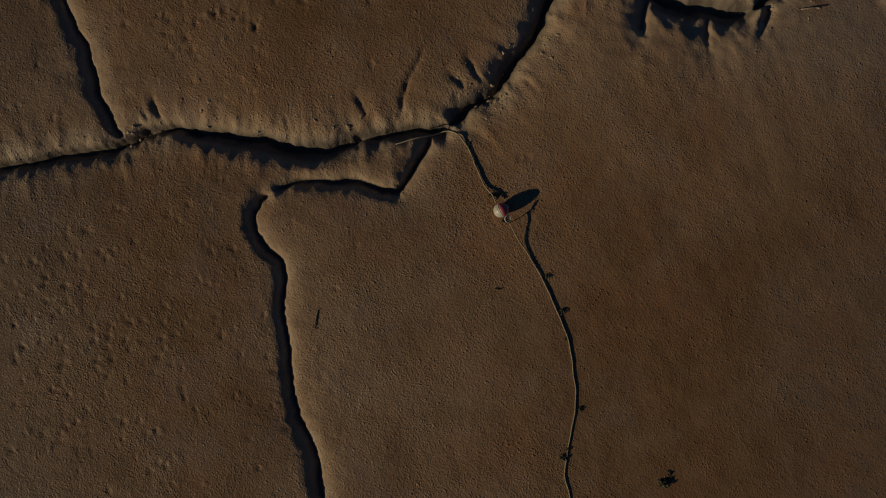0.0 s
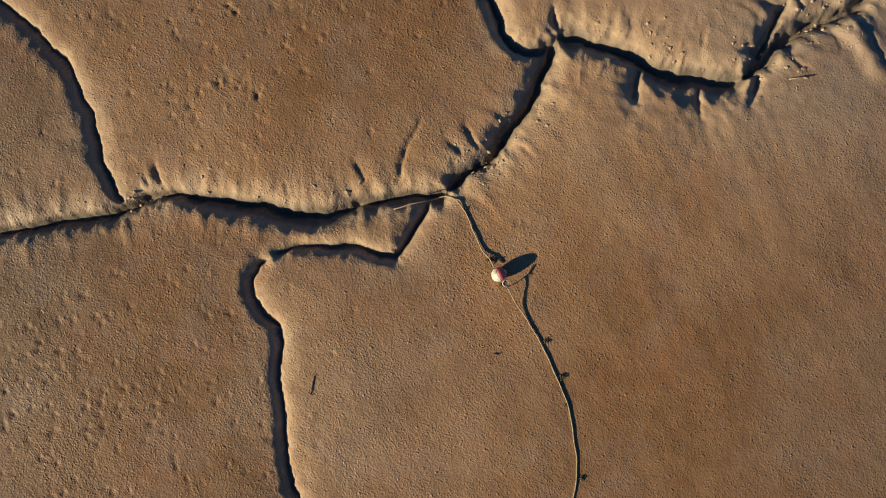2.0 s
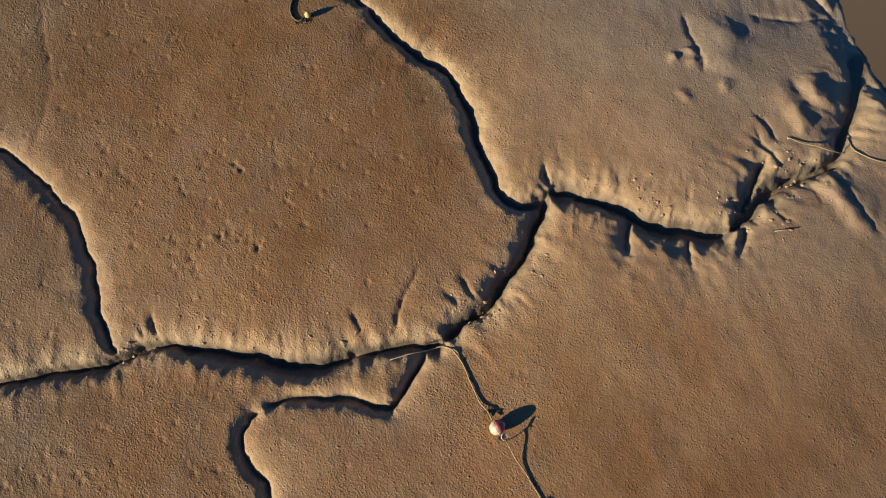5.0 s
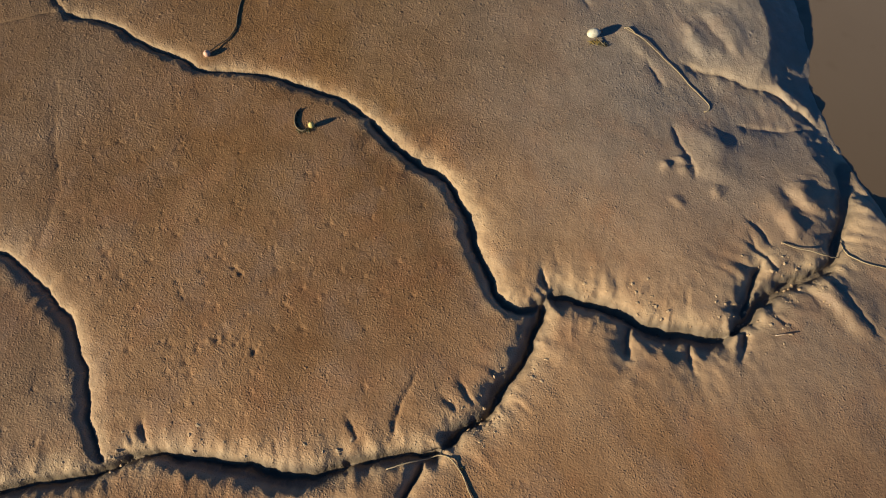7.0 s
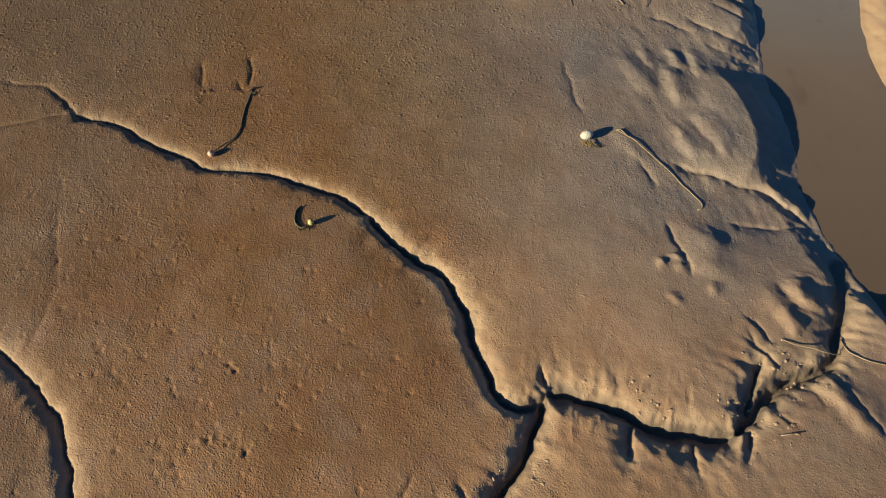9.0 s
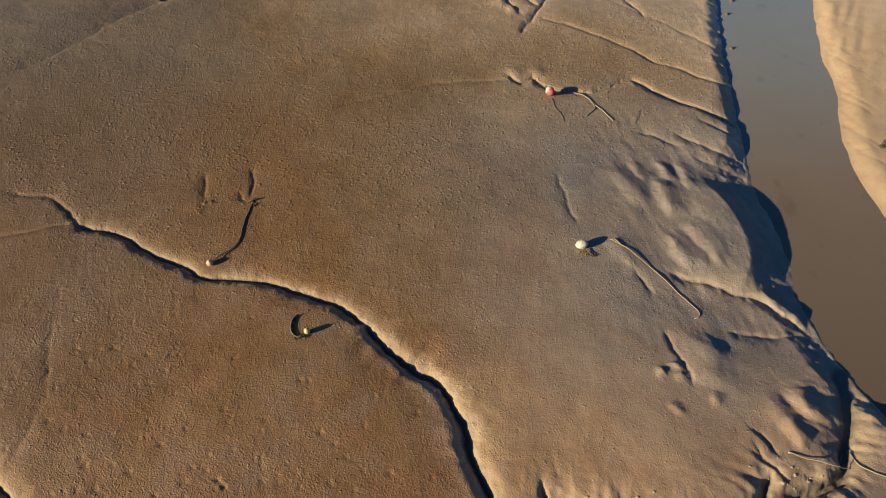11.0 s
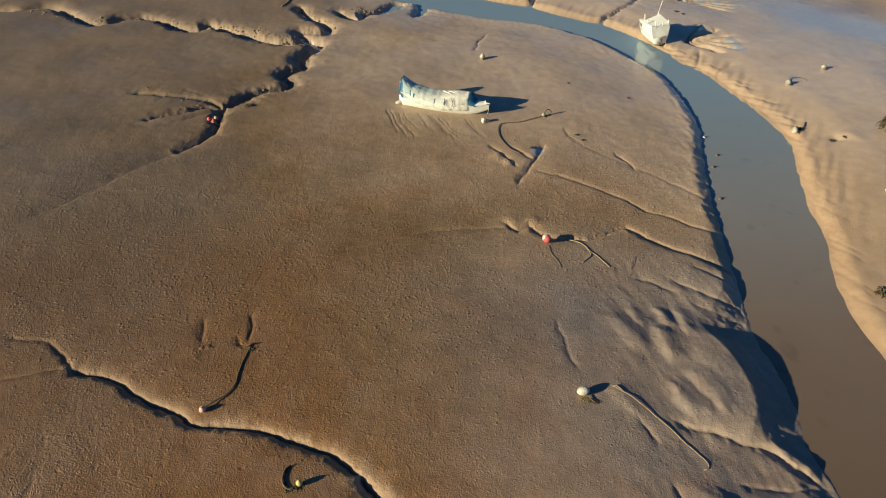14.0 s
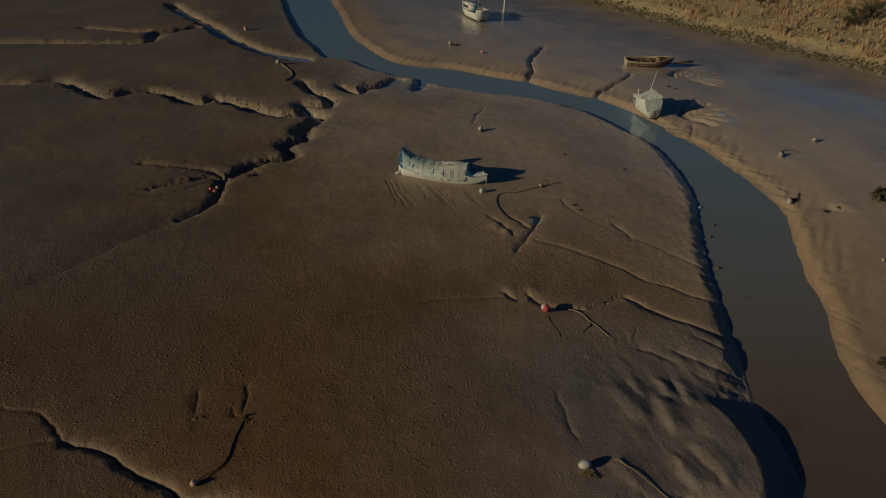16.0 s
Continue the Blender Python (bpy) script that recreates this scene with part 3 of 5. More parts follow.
# cracks on the far flat
gully([(10.6, 86.2), (12.2, 89.8), (13.4, 93.2), (13.6, 97.4), (15.2, 102.0), (16.5, 105.3)], (0.7, 0.35), (1.14, 0.28), 1.0, 0.1, 0.5, 121)
gully([(19.0, 80.4), (20.1, 83.9), (22.1, 86.3), (24.4, 88.9), (26.3, 92.0)], (0.6, 0.3), (0.95, 0.23), 0.9, 0.1, 0.5, 122)
# drained fans behind the two stranded boats across the river
for i in range(7):
    a = radians(-38 + i * 15)
    gully([(31.5, 92.5), (31.5 + 3.2 * math.cos(a), 92.5 + 3.2 * math.sin(a)), (31.5 + 7.0 * math.cos(a - 0.1), 92.5 + 7.0 * math.sin(a - 0.1))], (0.4, 0.4), (0.8, 0.08), 0.7, 0.10, 0.4, 130 + i)
for i in range(6):
    a = radians(-55 + i * 22)
    gully([(28.0, 77.0), (28.0 + 2.5 * math.cos(a), 77.0 + 2.5 * math.sin(a)), (28.0 + 5.4 * math.cos(a), 77.0 + 5.4 * math.sin(a))], (0.4, 0.4), (1.0, 0.15), 0.8, 0.14, 0.4, 140 + i)
gully([(26.3, 68.6), (27.5, 70.6), (28.6, 73.2)], (0.4, 0.4), (0.2, 0.1), 0.7, 0.1, 0.3, 150)
gully([(28.0, 66.0), (29.2, 68.4), (31.0, 70.0)], (0.4, 0.3), (0.18, 0.05), 0.7, 0.1, 0.3, 151)

# furrows that slant down the sunny far bank
def bank_x(y):
    return float(np.interp(y, [28, 33, 39, 46, 53, 58, 63, 68, 75], [24.7, 24.9, 26.4, 28.0, 29.7, 29.7, 28.8, 27.4, 24.9]))


for i in range(34):
    y = 34.0 + i * 1.28 + 0.5 * math.sin(i * 2.3)
    r = 0.8 + 0.4 * math.sin(i * 1.7)
    strong = 1.0 if y > 56 else 0.3
    gully([(bank_x(y) + 0.2, y), (bank_x(y - 1.6) + 0.7 * r + 0.3, y - 1.6), (bank_x(y - 3.6) + 1.8 * r + 0.5, y - 3.6)], (0.14, 0.1), (0.16 * strong, 0.04 * strong), 0.35, 0.035 * strong, 0.2, 300 + i % 20)
# old drag marks
for i, (a, b, c) in enumerate([((-9.9, 29.8), (-9.75, 28.7), (-9.6, 27.4)), ((-10.3, 27.9), (-9.9, 27.3), (-9.5, 27.4)), ((-12.4, 29.4), (-12.2, 28.2), (-11.9, 27.2)), ((4.4, 71.6), (4.9, 74.0), (5.9, 77.2))]):
    gully([a, b, c], (0.3, 0.2), (0.07, 0.05), 0.6, 0.03, 0.2, 340 + i)

# the river: its two water edges
LEFT = [(59.1, -69.0), (32.5, -17.7), (24.6, 0.0), (21.3, 9.4), (19.8, 14.9), (19.3, 17.4), (18.9, 19.3), (18.7, 20.7), (19.1, 22.5), (19.4, 24.7), (19.5, 26.8),
        (19.0, 29.9), (19.2, 32.8), (19.7, 36.3), (20.1, 40.2), (20.8, 44.7), (22.0, 50.0), (23.1, 54.0), (23.6, 58.5), (23.6, 63.0), (23.1, 67.9),
        (21.3, 71.7), (18.2, 77.7), (14.2, 81.4), (11.1, 83.3), (7.1, 84.4), (2.4, 86.7), (-1.9, 90.1), (-4.9, 91.5), (-8.1, 94.0), (-11.4, 97.9),
        (-14.8, 99.6), (-17.0, 104.4), (-20.3, 111.5), (-23.3, 121.0), (-25.1, 127.3), (-33.5, 157.7), (-59.1, 236.5)]
RIGHT = [(88.7, -59.1), (41.4, -11.8), (31.0, 7.9), (26.2, 18.7), (24.8, 28.5), (24.8, 32.2), (25.6, 35.9), (26.6, 38.9), (27.2, 42.5), (28.2, 46.5), (29.4, 51.1),
         (30.0, 54.2), (29.7, 58.7), (28.7, 63.2), (27.5, 68.4), (26.0, 71.1), (24.8, 74.8), (23.0, 78.9), (20.1, 82.7), (16.2, 85.7), (11.7, 89.6),
         (6.9, 92.1), (2.6, 94.9), (-2.1, 95.7), (-6.0, 98.2), (-9.8, 104.9), (-12.9, 112.1), (-15.4, 121.7), (-16.8, 128.1), (-25.6, 159.6), (-51.2, 241.4)]
left, right = spline(LEFT, 1.0), spline(RIGHT, 1.0)
WARP_X, WARP_Y = WX, WY
WX, WY = X + 0.3 * (WX - X), Y + 0.3 * (WY - Y)
REACH = 26.0
d_left, d_right = np.full(X.shape, 1e3), np.full(X.shape, 1e3)
side_left, side_right = np.ones(X.shape), -np.ones(X.shape)
for line, d_all, s_all in ((left, d_left, side_left), (right, d_right, side_right)):
    win, d, _, sd, _, _ = distance_to(line, REACH)
    d_all[win] = d
    s_all[win] = np.where(d < 900, sd, s_all[win])
ring = [(q.x, q.y) for q in left] + [(q.x, q.y) for q in right[::-1]]
inside = np.zeros(X.shape, bool)
for (ax, ay), (bx, by) in zip(ring, ring[1:] + ring[:1]):
    rows = np.nonzero((gy > min(ay, by) - 1) & (gy < max(ay, by) + 1))[0]
    if ay == by or not len(rows):
        continue
    w = slice(rows[0], rows[-1] + 1)
    hit = ((ay > WY[w]) != (by > WY[w])) & (WX[w] < (bx - ax) * (WY[w] - ay) / (by - ay) + ax)
    inside[w] ^= hit


east = (d_right < d_left) & ~inside
# near bank: a rounded shoulder, wide and slumped in the south, a low cliff further on
south = 1 - ease(Y, 31.0, 40.0)
shoulder = 4.2 * south + 1.2 * (1 - south)
lip = -0.55 * (1 - south) * (1 - ease(d_left, 0.8, 13.0))
rise_w = ease(d_left + 0.12 * vnoise(X, Y, 0.9, 11), -0.6, shoulder)
BROW = [(57.0, -69.0), (31.2, -17.7), (23.2, 0.0), (20.0, 10.0), (19.1, 14.0), (18.2, 15.3), (17.5, 16.1), (17.05, 16.9), (16.7, 18.1), (16.3, 19.6), (15.5, 20.7), (15.1, 21.4),
        (15.4, 22.1), (15.95, 23.3), (16.15, 24.7), (16.0, 26.4), (15.6, 27.9), (15.1, 29.0), (15.3, 30.2), (16.4, 31.4), (17.4, 32.6), (17.9, 34.0), (18.5, 36.3), (18.9, 40.2), (19.4, 44.7)]
win, d, _, sd, _, _ = distance_to(spline(BROW, 0.5), 12.0)
d_brow, brow_side = np.full(X.shape, 12.0), np.ones(X.shape)
WX, WY = WARP_X, WARP_Y
d_brow[win], brow_side[win] = np.minimum(d, 12.0), np.where(d < 900, sd, 1.0)
over = np.where(brow_side < 0, d_brow, 0.0)
down = (over / (over + np.maximum(d_left, 0.02))) ** 1.15
hump = ease(Y, 20.8, 22.3) * (1 - ease(Y, 27.5, 30.5))
low = np.exp(-((Y - 18.8) / 1.7) ** 2)
crown = 0.12 * hump * np.exp(-(d_brow / np.where(brow_side < 0, 0.7, 1.9)) ** 2)
z_south = (WATER_Z - 0.16) * (1 - (1 - down) ** (1.1 + 0.35 * hump)) + (crown - 0.18 * low * np.exp(-(d_brow / 1.6) ** 2) - 0.30 * (1 - 0.7 * hump) * np.where(brow_side < 0, 1.0, np.exp(-(d_brow / 4.6) ** 2))) * (1 - down)
z_west = (WATER_Z - 0.2 + (0.2 - WATER_Z + lip) * rise_w) * (1 - south) + south * z_south
# far bank: a lit slope, then a flat that dips again towards the stone bank
z_east = WATER_Z - 0.1 + 0.58 * ease(d_right + 0.03 * vnoise(X, Y, 1.1, 12), -0.3, 1.5) + 0.32 * ease(d_right, 1.0, 6.5) + 0.15 * ease(d_right, 2.0, 16.0)
Z = np.where(east, z_east, z_west)
Z = np.where(inside, WATER_Z - 0.12 - 0.6 * ease(np.minimum(d_left, d_right), 0.0, 2.5), Z)
SB_P, SB_N = (44.9, 117.9), (0.811, 0.585)
sb = (WX - SB_P[0]) * SB_N[0] + (WY - SB_P[1]) * SB_N[1] + 1.2 * vnoise(X, Y, 14.0, 13) * near
dip = ease(sb, -34.0, -12.0)
Z = np.where(~inside, Z * (1 - dip) + (WATER_Z + 0.09 + 0.03 * vnoise(X, Y, 6.0, 15)) * dip, Z)
bank = ease(sb, 0.7, 5.2)
Z = Z * (1 - bank) + bank * (0.95 + 0.9 * ease(sb, 4.0, 24.0) + 0.25 * vnoise(X, Y, 5.0, 14))
# channels
land = (~inside) & (sb < -2)
Z = np.where(land & (Y < 70), np.maximum(Z - cut - sag, np.minimum(Z, WATER_Z + 0.06)), Z - np.where(land, cut + sag, 0))
Z = Z + np.where(land, (0.05 + 0.02 * (1 - ease(Y, 14.0, 24.0))) * ribs + scarps, 0)
TX, TY = 0.82 * WX + 0.57 * WY, 0.82 * WY - 0.57 * WX
bank_lumps = np.clip(flank * 1.3, 0, 1)
Z = Z + near * (0.05 * vnoise(X, Y, 6.5, 21) + 0.018 * vnoise(TX, TY, 1.6, 22)
                + (1 - 0.8 * ease(Y, 18, 40)) * (1 - ease(Y, 45, 90)) * (0.003 + 0.02 * bank_lumps + 0.035 * bank_lumps * ease(X, 3.5, 6.5) * (1 - ease(Y, 13.0, 16.0))) * vnoise(TX, TY, 0.45, 23) + (1 - ease(Y, 8, 26)) * 0.02 * bank_lumps ** 2 * vnoise(TY, TX, 0.24, 24))
flow = ease(X, 3.5, 8.0) * ease(Y, -6.0, 2.0) * (1 - ease(Y, 7.5, 10.0)) * near
Z = Z + flow * (0.012 * vnoise(X + 0.35 * Y, (Y - 0.35 * X) * 0.15, 1.3, 29) + 0.006 * vnoise(X + 0.35 * Y, (Y - 0.35 * X) * 0.2, 0.5, 30))
folds = ease(X, 7.0, 12.0) * ease(Y, 16.5, 21.0) * (1 - ease(Y, 34.0, 37.0)) * np.where(~inside & ~east, 1.0, 0.0)
Z = Z + folds * (0.022 * vnoise(X + 0.28 * Y, (Y - 0.28 * X) * 0.26, 0.75, 27) + 0.012 * vnoise(X + 0.28 * Y, (Y - 0.28 * X) * 0.4, 0.36, 28))
steep = np.where(~inside & ~east, ((1 - rise_w) * rise_w * (1 - south) + south * (1 - down) ** 1.5 * np.clip(down * 3, 0, 1) * 0.6) * 4, 0)
Z = Z + steep * near * (0.035 * vnoise(X, Y, 0.35, 25) + 0.05 * vnoise(X * 0.22 - Y * 0.1, Y + 0.35 * X, 0.8, 26))

Z = Z + np.where(land, ease(Y, 40, 56) * near * flank * (0.10 * vnoise(TX, TY, 1.1, 46) + 0.07 * vnoise(TY, TX, 0.6, 47)), 0)
# clods and worn furrows on the banks further up the river
shore = np.where(~inside, near * ease(Y, 34, 46) * (1 - ease(Y, 110, 150)), 0)
Z = Z + shore * np.exp(-d_left / 1.3) * np.where(east, 0, 1) * (0.07 * vnoise(TX, TY, 0.7, 41) + 0.05 * vnoise(TY, TX, 0.45, 42))
furrow = 0.075 * vnoise(0.87 * X - 0.5 * Y, 0.13 * (0.87 * Y + 0.5 * X), 0.62, 43) + 0.008 * vnoise(TX, TY, 0.6, 44)
Z = Z + shore * np.where(east, 1, 0) * furrow * np.exp(-((d_right - 1.6) / 1.9) ** 2)
Z = Z + shore * 0.012 * vnoise(TX, TY, 0.8, 45) * np.where(east, np.exp(-d_right / 6.0), 1)


def mound(x, y, r, h):
    """A lump (or with negative h a dent) in the mud."""
    x0, x1 = np.searchsorted(gx, (x - 3 * r, x + 3 * r))
    y0, y1 = np.searchsorted(gy, (y - 3 * r, y + 3 * r))
    w = (slice(y0, y1), slice(x0, x1))
    Z[w] += h * np.exp(-((WX[w] - x) ** 2 + (WY[w] - y) ** 2) / (r * r))


pits = np.random.RandomState(77)
for cx, cy, sx, sy, n in [(-8.3, 8.6, 0.9, 0.6, 26), (-11.0, -3.5, 3.5, 3.5, 150), (-9.5, 9.5, 3.5, 2.8, 80), (-13.5, -1.0, 2.0, 3.5, 70), (-14.5, 18.0, 3.0, 3.0, 60), (-7.0, 13.0, 3.5, 2.5, 50)]:
    for _ in range(n):
        x, y = cx + sx * pits.normal(), cy + sy * pits.normal()
        mound(x, y, pits.uniform(0.07, 0.12), -pits.uniform(0.02, 0.05))
        mound(x + 0.11, y + 0.05, 0.08, pits.uniform(0.0, 0.035))
for x, y, r, h in [(10.15, 16.6, 0.22, 0.14), (10.75, 16.9, 0.2, 0.14), (10.8, 16.4, 0.2, 0.12), (11.3, 16.6, 0.3, 0.08), (15.0, 26.0, 1.2, 0.18), (13.6, 22.8, 0.5, 0.10),
                   (12.2, 18.0, 0.7, 0.12), (14.6, 15.0, 0.6, 0.12), (5.4, 39.6, 0.5, 0.12), (6.9, 39.4, 0.5, 0.10), (5.0, 48.6, 0.5, 0.15), (5.8, 47.6, 0.4, 0.15),
                   (33.9, 53.0, 0.6, -0.2), (35.3, 53.2, 0.9, 0.12), (28.3, 73.6, 1.0, 0.14), (29.8, 75.2, 0.9, 0.12), (31.2, 74.6, 0.8, 0.1), (30.0, 78.6, 0.9, 0.1), (2.3, 1.6, 0.5, -0.03), (-14.2, 62.0, 0.7, 0.15),
                   (2.95, 3.3, 0.10, -0.03), (3.2, 3.35, 0.10, -0.03), (0.2, 75.0, 0.8, -0.1), (-12.4, 26.6, 0.5, 0.05), (-11.8, 27.0, 0.12, 0.07), (-11.5, 27.1, 0.12, 0.07)]:
    mound(x, y, r, h)

# wetness, algae film and grass
near_water = np.exp(-np.minimum(d_left, d_right) / 3.0)
# wet rises with distance, so the painted sheen grows towards the far flats
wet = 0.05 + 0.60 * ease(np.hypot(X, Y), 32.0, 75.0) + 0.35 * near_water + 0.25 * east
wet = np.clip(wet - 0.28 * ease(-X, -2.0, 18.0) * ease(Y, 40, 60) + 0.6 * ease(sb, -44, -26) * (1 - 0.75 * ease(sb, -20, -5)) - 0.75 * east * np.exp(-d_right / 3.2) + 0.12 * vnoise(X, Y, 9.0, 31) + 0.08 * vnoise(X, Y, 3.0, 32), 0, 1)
film = 0.36 + 0.30 * (1 - ease(X, -2.0, 6.0)) * (1 - ease(Y, 36.0, 50.0)) + 0.5 * ease(-X, 2.0, 9.0) * ease(Y, 13.0, 19.0) * (1 - ease(Y, 34.0, 48.0)) + 0.5 * np.exp(-((X + 5) / 6.5) ** 2 - ((Y - 12) / 6) ** 2) + 0.65 * ease(-X, 6.0, 11.0) * (1 - ease(Y, 0.0, 4.0)) + 0.8 * ease(X, 0.0, 7.0) * (1 - ease(Y, -2.0, 6.0)) + 0.32 * vnoise(X, Y, 7.5, 33) + 0.22 * vnoise(X, Y, 2.4, 34) + 0.6 * ease(Y, 13.0, 20.0) + 0.3 * ease(-X, 4.0, 24.0) * ease(Y, 18.0, 30.0)
film = np.clip(film - 0.9 * bank_lumps - 0.5 * near_water - 0.45 * ease(X, 2.0, 11.0) * ease(Y, 4.0, 10.0) - 0.6 * ease(Y, 34.0, 56.0) * ease(X, -16.0, -4.0), 0, 1)
# damp by the water and stone bank, darker tones west and south-east
soak_shade = np.clip(0.55 * ease(sb, -24, -10) * (1 - bank) + 0.2 * ease(-X, -4.0, 18.0) * ease(Y, 16.0, 36.0) + 0.25 * ease(-X, 8.0, 30.0) * ease(Y, 30.0, 50.0) + 0.2 * ease(-X, 8.0, 18.0) * (1 - ease(Y, 40.0, 60.0)) + 0.25 * np.exp(-np.where(east, d_right, d_left) / 0.5)
               + 0.25 * ease(X, 6.0, 15.0) * (1 - ease(Y, 11.0, 15.0))
               + 0.25 * vnoise(X, Y, 5.0, 36) * ease(Y, 30, 50), 0, 1) * ease(np.hypot(X, Y), 6, 14)
# the creek beds: wet mud, plus shade painted in to deepen the channels
soak_shade = np.maximum(soak_shade, 0.85 * ease(cut, 0.12, 0.36) * (1 - ease(Y, 60.0, 90.0)))
grass = ease(sb + 0.6 * vnoise(X, Y, 2.2, 35), 2.7, 3.5)
wet = wet * (1 - bank)
# creek banks: a paler dry tone that paints in the sun on their rims
bank_light = 0.75 * (1 - 0.65 * ease(Y, 42.0, 66.0)) * ease(flank * (1 + 0.35 * vnoise(X, Y, 0.8, 64)), 0.12, 0.75)
# the far bank facing the sun is painted brighter the same way
bank_light = np.maximum(bank_light, 0.7 * east * np.exp(-d_right / 5.0) * (1 - bank))
# thin sheets of standing water on the far flat, painted with reflected sky
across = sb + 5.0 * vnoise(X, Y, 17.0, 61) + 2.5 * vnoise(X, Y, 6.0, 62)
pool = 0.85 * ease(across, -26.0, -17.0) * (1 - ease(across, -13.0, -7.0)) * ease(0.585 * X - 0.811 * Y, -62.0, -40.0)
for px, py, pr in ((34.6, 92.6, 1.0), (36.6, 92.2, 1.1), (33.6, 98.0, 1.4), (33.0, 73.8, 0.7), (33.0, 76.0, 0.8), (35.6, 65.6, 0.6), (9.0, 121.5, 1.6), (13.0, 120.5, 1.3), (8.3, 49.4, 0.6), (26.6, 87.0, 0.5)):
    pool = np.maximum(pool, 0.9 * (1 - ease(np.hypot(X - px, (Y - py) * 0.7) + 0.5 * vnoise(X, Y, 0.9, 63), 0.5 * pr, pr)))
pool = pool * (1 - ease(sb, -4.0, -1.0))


def height(x, y):
    """The height of the ground at a place."""
    i, j = np.clip(np.searchsorted(gx, x) - 1, 0, NX - 2), np.clip(np.searchsorted(gy, y) - 1, 0, NY - 2)
    u, v = (x - gx[i]) / (gx[i + 1] - gx[i]), (y - gy[j]) / (gy[j + 1] - gy[j])
    return float((Z[j, i] * (1 - u) + Z[j, i + 1] * u) * (1 - v) + (Z[j + 1, i] * (1 - u) + Z[j + 1, i + 1] * u) * v)


def grid_mesh(name, xs, ys, zs):
    """A smooth sheet over a grid."""
    ny, nx = zs.shape
    co = np.empty((ny * nx, 3), np.float32)
    co[:, 0], co[:, 1], co[:, 2] = np.tile(xs, ny), np.repeat(ys, nx), zs.ravel()
    k = (np.arange(ny - 1)[:, None] * nx + np.arange(nx - 1)[None, :]).ravel()
    quads = np.stack([k, k + 1, k + nx + 1, k + nx], 1).astype(np.int32)
    me = bpy.data.meshes.new(name)
    me.vertices.add(len(co))
    me.vertices.foreach_set("co", co.ravel())
    me.loops.add(quads.size)
    me.loops.foreach_set("vertex_index", quads.ravel())
    me.polygons.add(len(quads))
    me.polygons.foreach_set("loop_start", np.arange(0, quads.size, 4, dtype=np.int32))
    me.polygons.foreach_set("use_smooth", np.ones(len(quads), bool))
    me.update(calc_edges=True)
    return me


me = grid_mesh("ground", gx, gy, Z)
for key, values in (("wet", wet), ("film", film), ("grass", grass), ("soak_shade", soak_shade), ("pool", pool), ("bank_light", bank_light), ("casts", 0.8 - 0.34 * ease(X, -1.0, 6.0) * ease(Y, 4.0, 9.0) * (1 - ease(Y, 32.0, 42.0)) - 0.2 * ease(X, 2.0, 6.0) * (1 - ease(Y, 4.0, 9.0)) - 0.55 * np.maximum(east, ease(Y, 38.0, 58.0))), ("dun", np.clip(ease(Y, 3.0, 42.0) * (0.85 - 0.45 * ease(-X, 2.0, 9.0) * ease(Y, 13.0, 19.0) * (1 - ease(Y, 30.0, 46.0))) + 0.12 * vnoise(X, Y, 5.0, 37) * ease(Y, 5.0, 12.0), 0, 1) * (1 - 0.9 * east * np.exp(-d_right / 3.5)))):
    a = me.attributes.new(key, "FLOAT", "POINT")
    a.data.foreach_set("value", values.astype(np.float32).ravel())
a = me.attributes.new("slate", "FLOAT", "POINT")
slate = np.clip(ease(X + 0.25 * (Y - 20.0), -5.0, 14.0) * ease(Y, 6.0, 21.0) * 0.95 + 0.35 * ease(X, 9.0, 15.0) * ease(Y, 4.0, 9.0) * (1 - ease(Y, 9.0, 14.0)) + 0.15 * vnoise(X, Y, 4.0, 38) * ease(Y, 9.0, 20.0) * ease(X, 0.0, 6.0), 0, 1)
slate = slate * (1 - 0.9 * east * np.exp(-d_right / 2.5)) * (1 - 0.9 * ease(Y, 30.0, 42.0)) * (1 - 0.6 * ease(Y, 62.0, 85.0))
a.data.foreach_set("value", slate.astype(np.float32).ravel())
me.materials.append(MUD)
tagged(new("ground", me), "brown tidal mud flat cut by winding creeks", "mud flat", kind="structure")
wx, wy = np.linspace(-90, 160, 60), np.linspace(-90, 300, 90)
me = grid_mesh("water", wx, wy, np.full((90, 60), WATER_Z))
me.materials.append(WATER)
tagged(new("water", me), "calm muddy brown river water at low tide", "river", kind="structure")


# ---------------------------------------------------------------- helpers for things
def part(name, bm, material, parent=None, label="", smooth=True):
    """Links a bmesh as one mesh object under a thing or a part."""
    me = bpy.data.meshes.new(name)
    bm.to_mesh(me)
    bm.free()
    me.materials.append(material)
    if smooth:
        me.polygons.foreach_set("use_smooth", np.ones(len(me.polygons), bool))
    ob = new(name, me)
    ob.parent = parent
    if label:
        tagged(ob, label)
    return ob


def thing(name, m, label, category, group=""):
    ob = new(name)
    ob.empty_display_size = 0.2
    ob.matrix_world = m
    return tagged(ob, label, category, group)


def sheet(rows, closed=False):
    """A bmesh skin over rows of points, each row as long as the others."""
    bm = bmesh.new()
    vs = [[bm.verts.new(q) for q in r] for r in rows]
    n = len(rows[0])
    for a, b in zip(vs, vs[1:]):
        for i in range(n if closed else n - 1):
            j = (i + 1) % n
            bm.faces.new((a[i], a[j], b[j], b[i]))
    return bm, vs


